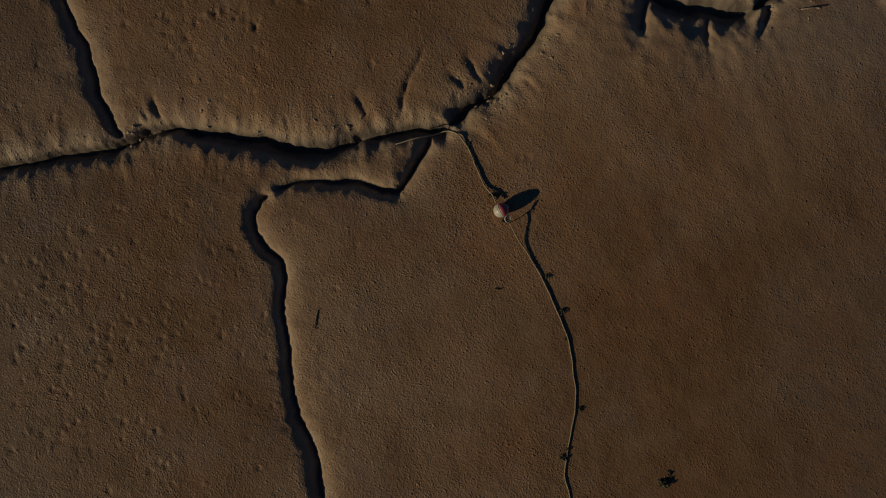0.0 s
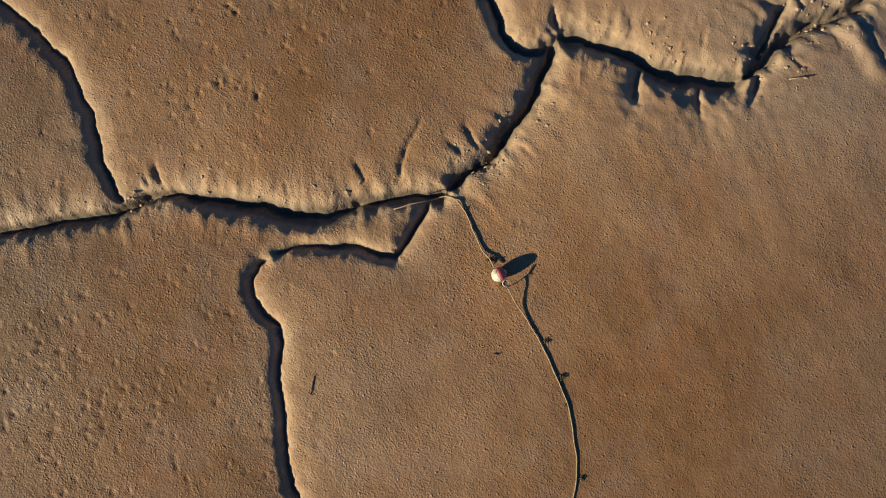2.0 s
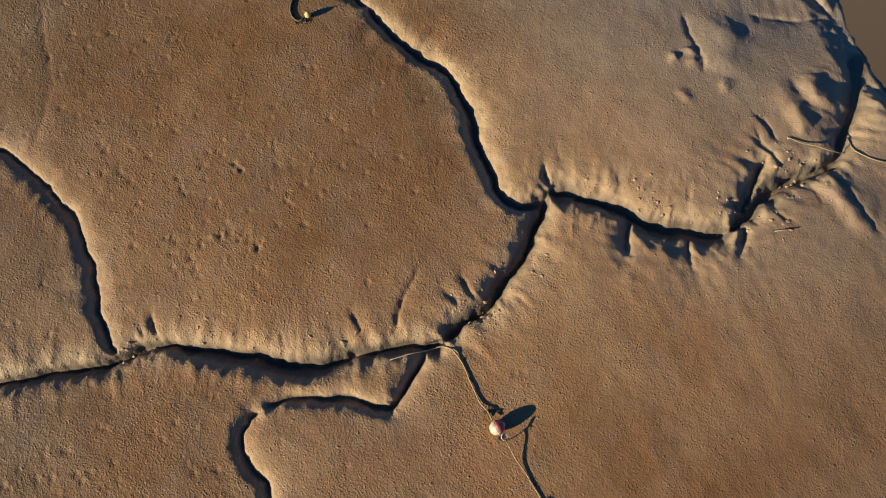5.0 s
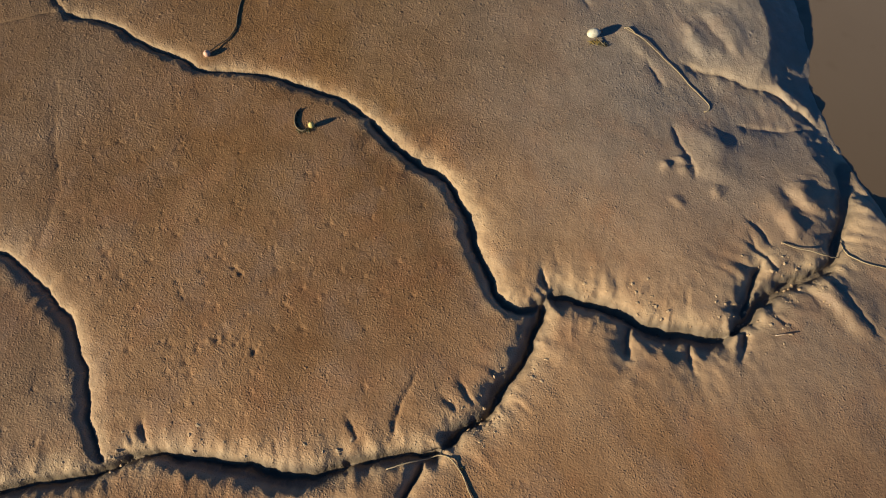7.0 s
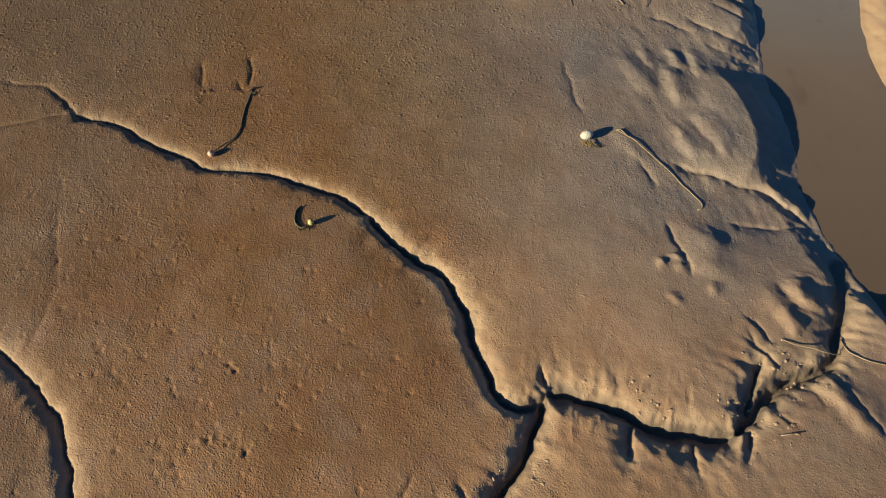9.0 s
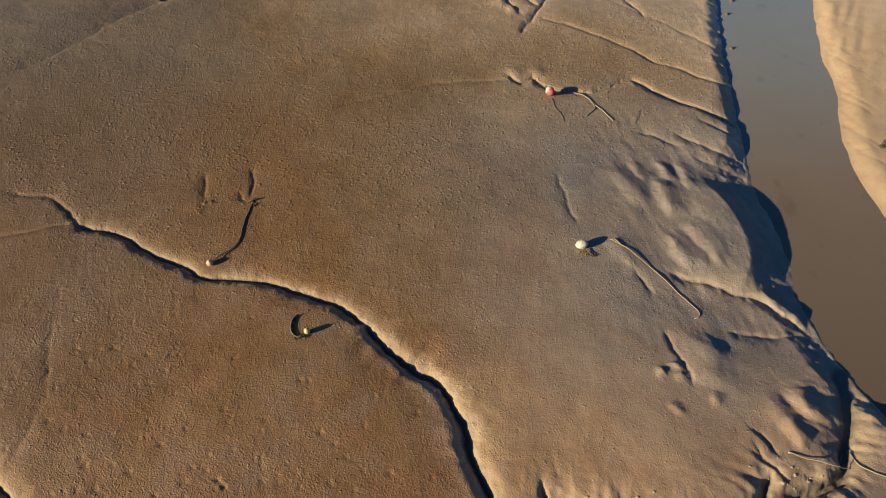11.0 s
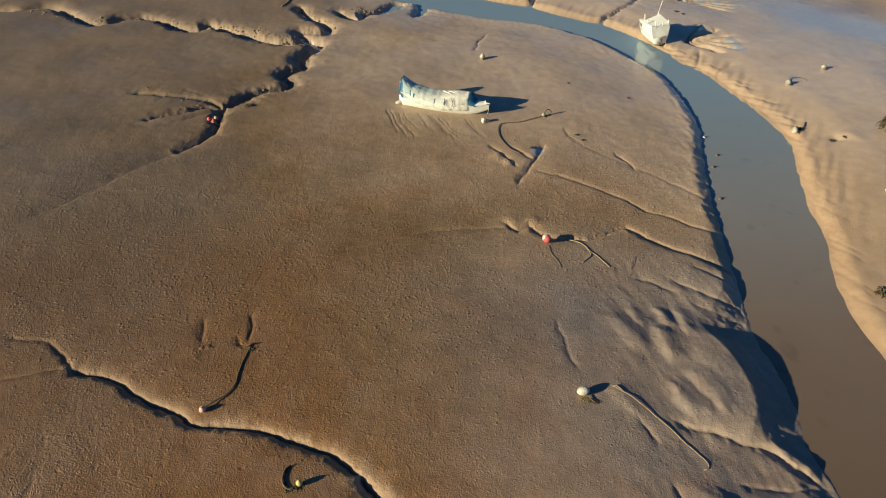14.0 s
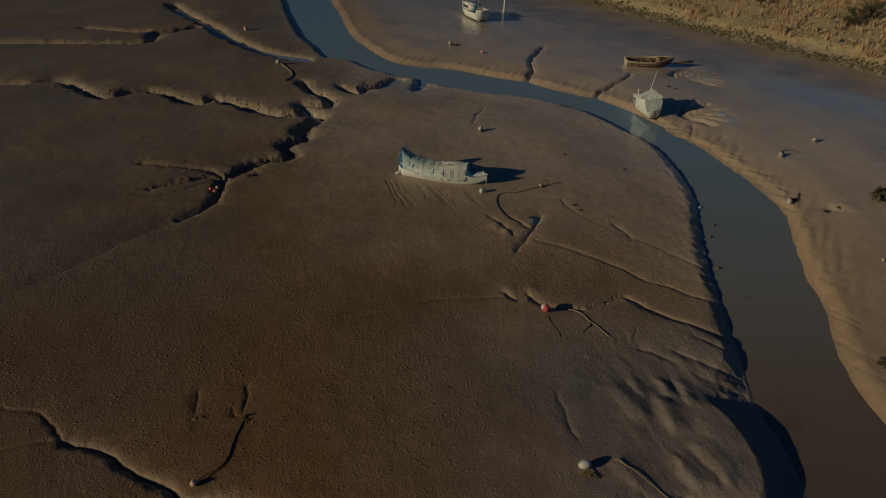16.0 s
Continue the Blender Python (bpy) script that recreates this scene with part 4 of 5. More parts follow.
def tube(points, radius, sides=6, bm=None, taper=1.0):
    """A round bar along points, capped at its ends."""
    bm = bm or bmesh.new()
    pts = [Vector(q) for q in points]
    rings = []
    up = Vector((0, 0, 1))
    for i, q in enumerate(pts):
        d = (pts[min(i + 1, len(pts) - 1)] - pts[max(i - 1, 0)]).normalized()
        a = d.cross(up if abs(d.z) < 0.95 else Vector((1, 0, 0))).normalized()
        b = a.cross(d)
        r = radius * (1 + (taper - 1) * i / max(1, len(pts) - 1))
        rings.append([bm.verts.new(q + r * (math.cos(k * 2 * math.pi / sides) * a + math.sin(k * 2 * math.pi / sides) * b)) for k in range(sides)])
    for a, b in zip(rings, rings[1:]):
        for k in range(sides):
            bm.faces.new((a[k], a[(k + 1) % sides], b[(k + 1) % sides], b[k]))
    bm.faces.new(rings[0][::-1])
    bm.faces.new(rings[-1])
    return bm


def ring_bar(r, thick, segs=18, flat=Matrix()):
    pts = [flat @ Vector((r * math.cos(a), r * math.sin(a), 0)) for a in np.linspace(0, 2 * math.pi, segs + 1)]
    return tube(pts, thick, 6)


def ball(r, squash=1.0, lo=-1.0, hi=1.0, segs=24, rings=14, grow=0.0):
    """A ball, or the slice of it between two heights (as parts of its radius)."""
    rows = []
    for i in range(rings + 1):
        a = math.asin(lo) + (math.asin(hi) - math.asin(lo)) * i / rings
        rr = max(r * math.cos(a), 0.002) * (1 + grow)
        rows.append([(rr * math.cos(k * 2 * math.pi / segs), rr * math.sin(k * 2 * math.pi / segs), r * squash * (1 + grow) * math.sin(a)) for k in range(segs)])
    bm, vs = sheet(rows, True)
    bm.faces.new(vs[0][::-1])
    bm.faces.new(vs[-1])
    return bm


def box(x0, x1, y0, y1, z0, z1, bevel=0.03, bm=None):
    b = bmesh.new()
    bmesh.ops.create_cube(b, size=1, matrix=Matrix.Translation(((x0 + x1) / 2, (y0 + y1) / 2, (z0 + z1) / 2)) @ Matrix.Diagonal((x1 - x0, y1 - y0, z1 - z0, 1)))
    if bevel:
        bmesh.ops.bevel(b, geom=b.edges[:], offset=bevel, segments=2, affect="EDGES")
    return b


def on_mud(x, y, up=0.0):
    return height(x, y) + up


def rope(points, radius=0.02, lift=(), material=None, label="", step=0.12):
    """A rope that lies on the mud along points; lift: (part of its length, height) where it is held up."""
    line = spline(points, step)
    n = len(line) - 1
    ks = [k for k, _ in lift] or [0]
    vs = [v for _, v in lift] or [0]
    pts = []
    for i, q in enumerate(line):
        x, y = q.x + 0.008 * math.sin(i * 0.9), q.y + 0.008 * math.cos(i * 0.7)
        pts.append((x, y, on_mud(x, y, radius * 0.6) + float(np.interp(i / n, ks, vs))))
    z = [p[2] for p in pts]
    pts = [(p[0], p[1], sum(z[max(0, i - 2):i + 3]) / len(z[max(0, i - 2):i + 3])) for i, p in enumerate(pts)]
    ob = part("mooring_rope", tube(pts, radius, 7), material or ROPE)
    return tagged(ob, label or "weathered tan mooring rope lying across the mud", "rope", "mooring ropes")


def tuft(x, y, r, n, material, label, seed, z=0.0, tall=0.5):
    """A clump of seaweed: many narrow bent fronds."""
    rnd = random.Random(seed)
    bm = bmesh.new()
    base = on_mud(x, y, z)
    for _ in range(n):
        a, l = rnd.uniform(0, 6.28), r * rnd.uniform(0.4, 1.0)
        w = r * rnd.uniform(0.05, 0.12)
        d, s = Vector((math.cos(a), math.sin(a), 0)), Vector((-math.sin(a), math.cos(a), 0))
        p0 = Vector((x + rnd.uniform(-0.3, 0.3) * r, y + rnd.uniform(-0.3, 0.3) * r, base - 0.02))
        h = r * tall * rnd.uniform(0.3, 1.0)
        rows = [(p0, w), (p0 + d * l * 0.4 + Vector((0, 0, h)), w * 1.3), (p0 + d * l * 0.8 + Vector((0, 0, h * 0.7)), w), (p0 + d * l + Vector((0, 0, h * 0.1)), w * 0.3)]
        vs = [(bm.verts.new(q - s * ww), bm.verts.new(q + s * ww + Vector((0, 0, 0.3 * ww))), bm.verts.new(q + Vector((0, 0, ww * 0.8)))) for q, ww in rows]
        for u, v in zip(vs, vs[1:]):
            for i in range(3):
                bm.faces.new((u[i], u[(i + 1) % 3], v[(i + 1) % 3], v[i]))
    return tagged(part("seaweed", bm, material, smooth=False), label, "seaweed", "clumps of seaweed")


def buoy(x, y, r, material, cap=None, squash=1.0, tilt=(0, 0, 0), label="", eye=True, cap_from=0.1, sink=0.12, group="mooring buoys"):
    ob = thing("buoy", pose(x, y, on_mud(x, y) + r * squash * (1 - sink), *tilt), label, "buoy", group)
    body = part("float", ball(r, squash), material, ob)
    if cap:
        part("cap", ball(r, squash, cap_from, 0.995, grow=0.012), cap, body)
    collar = part("collar", ball(r * 0.3, 0.5), material, ob)
    collar.location.z = r * squash * 0.98
    if eye:
        part("eye", ring_bar(r * 0.20, r * 0.05, 12, pose(0, 0, 0, 90)), IRON, collar, "rusty iron eye").location.z = r * 0.3
    part("seam", ring_bar(r * 1.005, r * 0.03, 28), material, body)
    return ob


# ---------------------------------------------------------------- the red and white buoy with its ropes
buoy(2.12, 1.42, 0.265, BUOY_WHITE, BUOY_RED, 1.05, (0, 75, 25), "round mooring buoy half white half faded red on mud", cap_from=0.12, eye=False)
ring = thing("mooring_ring", pose(2.36, 1.10, on_mud(2.36, 1.10, 0.36), 24, 14, 25), "pale galvanised mooring ring held up beside the buoy", "ring")
part("hoop", ring_bar(0.115, 0.024, 22), BUOY_WHITE, ring)
part("shackle", ring_bar(0.05, 0.014, 12, pose(0, -0.15, 0, 0, 90, 0)), IRON, ring, "rusty shackle")
part("shank", tube([(0, -0.12, 0), (-0.02, -0.24, -0.12), (-0.05, -0.3, -0.28)], 0.016), IRON, ring, "rusty iron shank")
rope([(2.40, 0.98), (2.5, 0.8), (2.8, 0.3), (3.2, -0.3), (3.6, -1.0), (3.9, -1.6), (4.2, -2.3), (4.5, -3.0), (4.7, -3.7), (4.8, -4.5), (4.9, -5.3),
      (4.85, -6.1), (4.7, -6.9), (4.6, -7.5), (4.5, -8.4), (4.7, -9.2), (4.8, -10.6)], 0.022, [(0, 0.30), (0.04, 0.11), (0.09, 0.02), (1, 0.0)],
     label="long tan mooring rope running from the ring")
rope([(1.95, 1.68), (1.8, 2.0), (1.5, 2.4), (1.2, 3.1), (0.9, 3.8), (0.5, 4.3), (0.1, 4.42), (-0.3, 4.3), (-1.0, 4.1), (-1.75, 3.9)], 0.026,
     [(0, 0.14), (0.12, 0.03), (0.45, 0.02), (0.6, 0.10), (0.75, 0.3), (0.85, 0.32), (1, 0.1)], label="stiff pale rope arching over the creek")
for i, (x, y, r) in enumerate([(1.78, 1.98, 0.16), (1.95, 1.95, 0.14), (2.2, 2.0, 0.12), (2.22, 1.05, 0.12), (3.85, -1.0, 0.14), (4.38, -2.3, 0.16), (4.55, -3.3, 0.10),
                               (5.05, -5.9, 0.13), (4.4, -7.7, 0.20), (4.6, -7.4, 0.12), (3.4, -0.5, 0.08), (0.95, 3.9, 0.10)]):
    tuft(x, y, r, 16, WEED, "dark bladderwrack tangled on the mooring rope", 100 + i, 0.02)
tuft(8.15, -8.7, 0.3, 22, WEED, "dark seaweed clump on bare mud", 120)
tuft(8.35, -8.3, 0.16, 12, WEED, "dark seaweed clump on bare mud", 121)


def stick(points, r, material, label, category="stick"):
    pts = [(x, y, on_mud(x, y, r * 0.6) + z) for x, y, z in points]
    return tagged(part("stick", tube(pts, r, 7, None, 0.6), material), label, category, "loose sticks")


stick([(-4.75, -2.85, 0.02), (-4.68, -2.6, 0.01), (-4.6, -2.25, 0.0)], 0.018, IRON, "short dark stick half sunk in mud")
stick([(1.9, -1.47, 0.0), (2.05, -1.5, 0.02), (2.2, -1.44, 0.0)], 0.02, IRON, "thin dark twig on the mud")
stick([(13.3, 8.9, 0.02), (13.7, 8.95, 0.04), (14.3, 9.05, 0.02)], 0.02, PLANK, "brown branch lying by the creek")
tuft(-4.73, -2.9, 0.10, 10, WEED, "dark seaweed on a short stick", 122)

# ---------------------------------------------------------------- buoys north of the winding creek
buoy(-10.75, 22.75, 0.165, BUOY_PINK, None, 1.0, (20, 0, 0), "small bleached pink mooring buoy at the creek edge")
rope([(-10.62, 22.9), (-10.3, 23.3), (-9.9, 23.7), (-9.62, 24.4), (-9.6, 25.5), (-9.5, 26.5), (-9.4, 27.2)], 0.03, [(0, 0.12), (0.2, 0.03), (1, 0.0)], ROPE_DARK, "dark muddy rope curving away from the buoy")
stick([(-9.65, 27.1, 0.02), (-9.35, 27.25, 0.08), (-9.1, 27.3, 0.02)], 0.05, IRON, "dark mooring stake lying in the mud")
buoy(-5.52, 18.62, 0.14, BUOY_YELLOW, None, 1.15, (0, 0, 0), "small faded yellow buoy with weed round it")
rope([(-5.65, 18.5), (-5.95, 18.35), (-6.2, 18.6), (-6.3, 19.0), (-6.25, 19.4), (-6.05, 19.6)], 0.04, [(0, 0.03), (0.35, 0.03), (0.7, 0.03), (1, 0.02)], ROPE_DARK, "bent dark weedy rope lying beside the yellow buoy")
for i, (x, y, r) in enumerate([(-5.7, 18.4, 0.2), (-5.95, 18.35, 0.18), (-5.4, 18.7, 0.14), (-6.2, 18.7, 0.15), (-6.27, 19.0, 0.15), (-6.22, 19.3, 0.13), (-6.05, 18.45, 0.16)]):
    tuft(x, y, r, 18, WEED, "dark weed round the small yellow buoy", 140 + i)

# ---------------------------------------------------------------- the white buoy on the shoulder
buoy(7.55, 23.9, 0.235, BUOY_WHITE, None, 1.35, (8, 82, 12), "egg shaped white buoy lying on its side on mud")
for i, (x, y, r) in enumerate([(7.5, 23.6, 0.22), (7.75, 23.6, 0.2)]):
    tuft(x, y, r, 18, WEED_OCHRE, "ochre seaweed under the white buoy", 150 + i, 0.0, 0.25)
for i, (x, y, r) in enumerate([(7.95, 23.55, 0.2), (8.1, 23.4, 0.22)]):
    tuft(x, y, r, 18, WEED, "dark seaweed trailing from the white buoy", 155 + i)
rope([(7.75, 23.75), (7.95, 23.5), (8.15, 23.3)], 0.025, [(0, 0.12), (1, 0.0)], ROPE_DARK, "short muddy tail of rope by the white buoy")
rope([(9.15, 24.4), (9.35, 24.2), (9.9, 23.75), (10.6, 22.9), (11.3, 22.0), (11.9, 21.1), (12.4, 20.4), (12.6, 19.95), (12.5, 19.7), (12.3, 19.65)], 0.02, [(0, 0.05), (1, 0.02)],
     label="thick tan rope running down the shoulder")
rope([(9.1, 24.35), (9.3, 24.42), (9.45, 24.25), (9.6, 24.0)], 0.03, [(0, 0.05), (1, 0.03)], label="knotted end of the thick tan rope")
rope([(14.5, 12.95), (14.9, 12.75), (15.4, 12.6), (16.1, 12.4), (17.0, 12.5)], 0.022, [(0, 0.02), (0.5, 0.15), (0.8, 0.35), (1, 0.1)], label="pale rope slung across the creek mouth")
rope([(17.2, 13.2), (17.25, 12.6), (17.7, 12.15), (18.7, 11.8), (20.2, 11.2)], 0.024, [(0, 0.02), (1, 0.02)], ROPE, "rope lying on the far side of the creek")

# ---------------------------------------------------------------- the red buoy and its rope
buoy(7.42, 36.95, 0.27, BUOY_RED, BUOY_WHITE, 1.1, (70, 0, -132), "red buoy with a white end lying on mud", cap_from=0.25)
rope([(8.6, 37.3), (9.0, 37.5), (9.8, 36.7), (10.05, 36.0), (10.0, 35.5), (9.4, 34.8)], 0.028, [(0, 0.02), (1, 0.02)], label="tan rope loop beside the red buoy")
rope([(9.9, 36.3), (10.4, 35.6), (11.0, 34.4)], 0.026, [(0, 0.02), (1, 0.02)], label="straight tan rope end beside the red buoy")
stick([(12.3, 34.3, 0.02), (12.5, 34.8, 0.05), (12.9, 35.6, 0.02)], 0.02, IRON, "thin dark stake lying in the mud")
rope([(7.5, 36.5), (7.6, 35.6), (7.9, 34.9), (8.0, 34.2)], 0.014, [(0, 0.02), (1, 0.01)], ROPE_DARK, "dark chain half buried below the red buoy")

# ---------------------------------------------------------------- buoys further off
FAR_BUOYS = [(9.55, 55.7, 0.18, BUOY_OLD, None, 1.0, "white buoy with an iron ring beside the covered boat"),
             (5.0, 69.1, 0.27, BUOY_OLD, None, 1.25, "upright cream and white buoy on wet mud"),
             (-20.45, 93.0, 0.36, BUOY_OLD, None, 1.0, "white buoy on grey mud near the creek"),
             (-18.7, 54.4, 0.18, BUOY_RED, None, 1.0, "faded red buoy lying in the creek"),
             (-18.3, 54.2, 0.18, BUOY_PINK, BUOY_RED, 1.0, "red and white buoy lying in the creek"),
             (-18.35, 55.1, 0.18, BUOY_PINK, None, 1.0, "bleached pink buoy lying in the creek"),
             (31.0, 54.6, 0.33, BUOY_OLD, None, 1.0, "large white buoy at the edge of the far bank"),
             (34.2, 64.1, 0.29, BUOY_OLD, None, 1.0, "white buoy beside a small pool"),
             (39.4, 68.0, 0.27, BUOY_OLD, None, 1.0, "white buoy on the wet far flat"),
             (-29.1, 111.9, 0.36, BUOY_WHITE, BUOY_RED, 1.0, "white and red buoy on the mud bank"),
             (2.5, 104.7, 0.32, BUOY_OLD, None, 1.0, "white buoy with weed on the far flat"),
             (6.95, 100.6, 0.26, BUOY_PINK, None, 0.8, "dull pinkish float on the far flat"),
             (33.4, 44.2, 0.13, BUOY_OLD, None, 1.0, "small white buoy on the far bank")]
for i, (x, y, r, m, cap, sq, text) in enumerate(FAR_BUOYS):
    buoy(x, y, r * 0.92, m, cap, sq, (12 * (i % 3 - 1), 9, 40 * i), text, sink=0.25)
    tuft(x + r * 0.8, y - 0.5 * r, r * 0.9, 14, WEED, "dark weed heaped against a stranded buoy", 400 + i, 0.0, 0.5)
for x, y, m, text in ((23.2, 54.1, BUOY_WHITE, "small white float afloat near the bank"), (23.25, 50.9, ROPE_DARK, "small dark float afloat near the bank"),
                      (22.3, 48.9, ROPE_DARK, "small dark float afloat near the bank"), (21.3, 44.15, ROPE_DARK, "small dark float afloat near the bank")):
    ob = thing("float", pose(x, y, WATER_Z, 8, 12, 30 * x), text, "float", "small floats in the river")
    part("body", ball(0.15, 0.8), m, ob)
    part("eye", ring_bar(0.05, 0.015, 10, pose(0, 0, 0.15, 90)), IRON, ob, "rusty iron eye")
hoop = thing("mooring_ring", pose(9.95, 55.95, on_mud(9.95, 55.95, 0.22), 80, 0, 20), "rusty iron ring standing in the mud", "ring")
part("hoop", ring_bar(0.3, 0.04, 22), IRON, hoop)
rope([(-20.2, 93.0), (-18.7, 90.4), (-17.7, 87.9), (-18.1, 85.4)], 0.06, [(0, 0.1), (0.2, 0.03), (1, 0.02)], ROPE, "pale rope trailing from a far buoy")
rope([(9.4, 55.6), (7.5, 54.5), (6.0, 54.2), (5.5, 53.4), (5.5, 51.6), (6.1, 49.8), (6.9, 48.9)], 0.032, [(0, 0.05), (1, 0.03)], ROPE_DARK, "dark mooring chain curving from the covered boat")
rope([(34.4, 64.3), (35.0, 65.4), (36.0, 65.6), (36.4, 65.0)], 0.035, [(0, 0.1), (1, 0.02)], ROPE_DARK, "muddy rope loop beside a white buoy")
rope([(31.2, 54.8), (32.0, 55.2), (32.6, 56.2)], 0.035, [(0, 0.1), (1, 0.02)], ROPE_DARK, "muddy rope beside the large white buoy")
for i, (x, y, r, t) in enumerate([(27.15, 32.7, 0.55, 0.9), (39.0, 54.6, 1.1, 0.9), (39.8, 55.6, 0.8, 0.8), (33.4, 52.8, 0.35, 0.3), (34.6, 53.1, 0.3, 0.3), (31.6, 54.9, 0.4, 0.5), (-18.0, 53.9, 0.3, 0.5),
                                  (-16.0, 57.3, 0.5, 0.4), (3.4, 104.4, 0.5, 0.4), (8.0, 49.9, 0.3, 0.4), (11.9, 52.4, 0.25, 0.4), (12.3, 51.6, 0.2, 0.4), (29.6, 86.3, 0.35, 0.4), (30.1, 85.4, 0.3, 0.4),
                                  (12.8, 63.2, 0.2, 0.4), (18.0, 60.6, 0.2, 0.4), (-9.4, 26.9, 0.25, 0.3)]):
    tuft(x, y, r, 26, WEED, "dark heap of seaweed on the mud", 170 + i, 0.0, t)


# ---------------------------------------------------------------- boats
def hull_rows(length, beam, depth, stern, bow_rise, stern_rise, deadrise=0.45, stations=22, steps_up=8, fine=1.7):
    """Stations of a hull from stern to bow: for each the points from keel to rail on one side. Keel near z = 0."""
    out = []
    for i in range(stations + 1):
        f = i / stations
        half = beam / 2 * (stern + (1 - stern) * math.sin(min(f / 0.45, 1) * math.pi / 2)) * (1 - max(0, (f - 0.5) / 0.5) ** fine * 0.985)
        rail = depth + bow_rise * max(0, (f - 0.35) / 0.65) ** 2 + stern_rise * max(0, (0.45 - f) / 0.45) ** 2
        keel = 0.02 + 0.55 * depth * max(0, (f - 0.72) / 0.28) ** 2.2
        x = -length / 2 + length * f
        row = []
        for j in range(steps_up + 1):
            u = j / steps_up
            y = half * (u ** deadrise if deadrise < 1 else u)
            z = keel + (rail - keel) * (u ** 1.5)
            row.append((x + 0.35 * (u - 0.5) * max(0, f - 0.75) * 4 * 0.5, y, z))
        out.append(row)
    return out


def hull_mesh(rows):
    full = [[(x, -y, z) for x, y, z in r[::-1]] + list(r[1:]) for r in rows]
    bm, vs = sheet(full)
    bm.faces.new(vs[0])
    bmesh.ops.recalc_face_normals(bm, faces=bm.faces[:])
    return bm


def rail_mesh(rows, side, r=0.045, lift=0.0):
    return tube([(q[-1][0], side * q[-1][1], q[-1][2] + lift) for q in rows], r, 6)


def deck_mesh(rows, drop, a, b, crown=0.06, inset=0.97):
    out = []
    for q in rows[a:b + 1]:
        x, y, z = q[-1]
        out.append([(x, y * inset * k, z - drop + crown * (1 - k * k)) for k in (-1, -0.66, -0.33, 0, 0.33, 0.66, 1)])
    bm, vs = sheet(out)
    return bm


def covered_boat():
    ob = thing("covered_boat", pose(1.15, 57.0, on_mud(1.15, 57.0, -0.12), 3, 0, -17.5), "white open boat under a bleached tarpaulin aground on mud", "boat")
    rows = hull_rows(7.7, 2.35, 1.08, 0.62, 0.16, 0.50, 0.42)
    part("hull", hull_mesh(rows), HULL, ob, "pale white painted hull")
    for s in (-1, 1):
        part("rubbing_strake", rail_mesh(rows, s, 0.035, -0.06), HULL, ob)
    part("foredeck", deck_mesh(rows, 0.02, 17, 22), HULL, ob)
    part("keel", box(-3.6, 2.6, -0.05, 0.05, -0.08, 0.08, 0.02), WHITE, ob)
    # tarpaulin: pulled from rail to rail over a sagging ridge, in hanging folds
    rnd = random.Random(5)
    fine = []
    for a, b in zip(rows[0:17], rows[1:18]):
        fine += [tuple((1 - k / 4) * p + k / 4 * q for p, q in zip(a[-1], b[-1])) for k in range(4)]
    fine.append(rows[17][-1])
    cover = []
    for i, (x, y, z) in enumerate(fine):
        f = i / (len(fine) - 1)
        ridge = 0.80 - 0.26 * math.sin(f * math.pi) + 0.012 * math.sin(f * 31) + 0.010 * math.sin(f * 57 + 1) + 0.34 * max(0, 0.16 - f) / 0.16 + 0.14 * ease(np.array(f), 0.62, 0.78) - 0.05 * max(0, f - 0.85) / 0.15
        row = []
        for k in range(-12, 13):
            u = k / 12
            hang = abs(u) ** 2
            fold = 0.011 * math.sin(f * 46 + 0.8 * math.sin(f * 17) + u * 2.0) + 0.007 * math.sin(f * 83 + 3 * u) + 0.008 * rnd.uniform(-1, 1)
            h = 0.88 * ridge * (1 - abs(u) ** 3.4) + (0.6 * fold if abs(k) < 12 else 0)
            row.append((x + 0.03 * math.sin(k * 1.3 + i), y * 1.03 * u + (fold * hang if k > 0 else -fold * hang), z + 0.03 + float(h)))
        hem = 0.05 * math.sin(i * 0.8) + 0.04 * math.sin(i * 0.31 + 1)
        low = [(a[0], a[1] * 0.99, a[2] - 0.46 - hem) for a in (row[0], row[-1])]
        cover.append([low[0]] + row + [low[1]])
    bm, _ = sheet(cover)
    bmesh.ops.solidify(bm, geom=bm.faces[:], thickness=0.02)
    part("tarpaulin", bm, TARP, ob, "bleached pale tarpaulin cover")
    # blue sheeting that shows at both open ends
    for name, i, lean in (("stern_flap", 0, -0.12), ("bow_flap", 17, 0.30)):
        edge = cover[4 * i][1:-1]
        base = rows[i][-1][2] - 0.1
        bm, _ = sheet([[(x + lean * 0.3, y * 0.97, z - 0.03) for x, y, z in edge], [(x + lean * 1.5, y * 0.9, (z + base) / 2 + 0.04 * math.sin(k)) for k, (x, y, z) in enumerate(edge)], [(x + lean * 2.6, y * 0.85, base) for x, y, z in edge]])
        bmesh.ops.solidify(bm, geom=bm.faces[:], thickness=0.015)
        part(name, bm, BLUE, ob, "bright blue tarpaulin flap")
    # narrow torn places along the side where a blue sheet shows
    for a, b, lo, hi in ((10, 11, 1, 4), (14, 15, 1, 3), (36, 37, 1, 4), (46, 47, 1, 4)):
        bm, _ = sheet([[(x, y - 0.012, z + 0.03 - 0.02 * j) for x, y, z in cover[j2][lo:hi + 1]] for j, j2 in enumerate(range(a, b + 1))])
        bmesh.ops.solidify(bm, geom=bm.faces[:], thickness=0.01)
        part("blue_strip", bm, BLUE, ob, "blue sheet showing through torn cover")
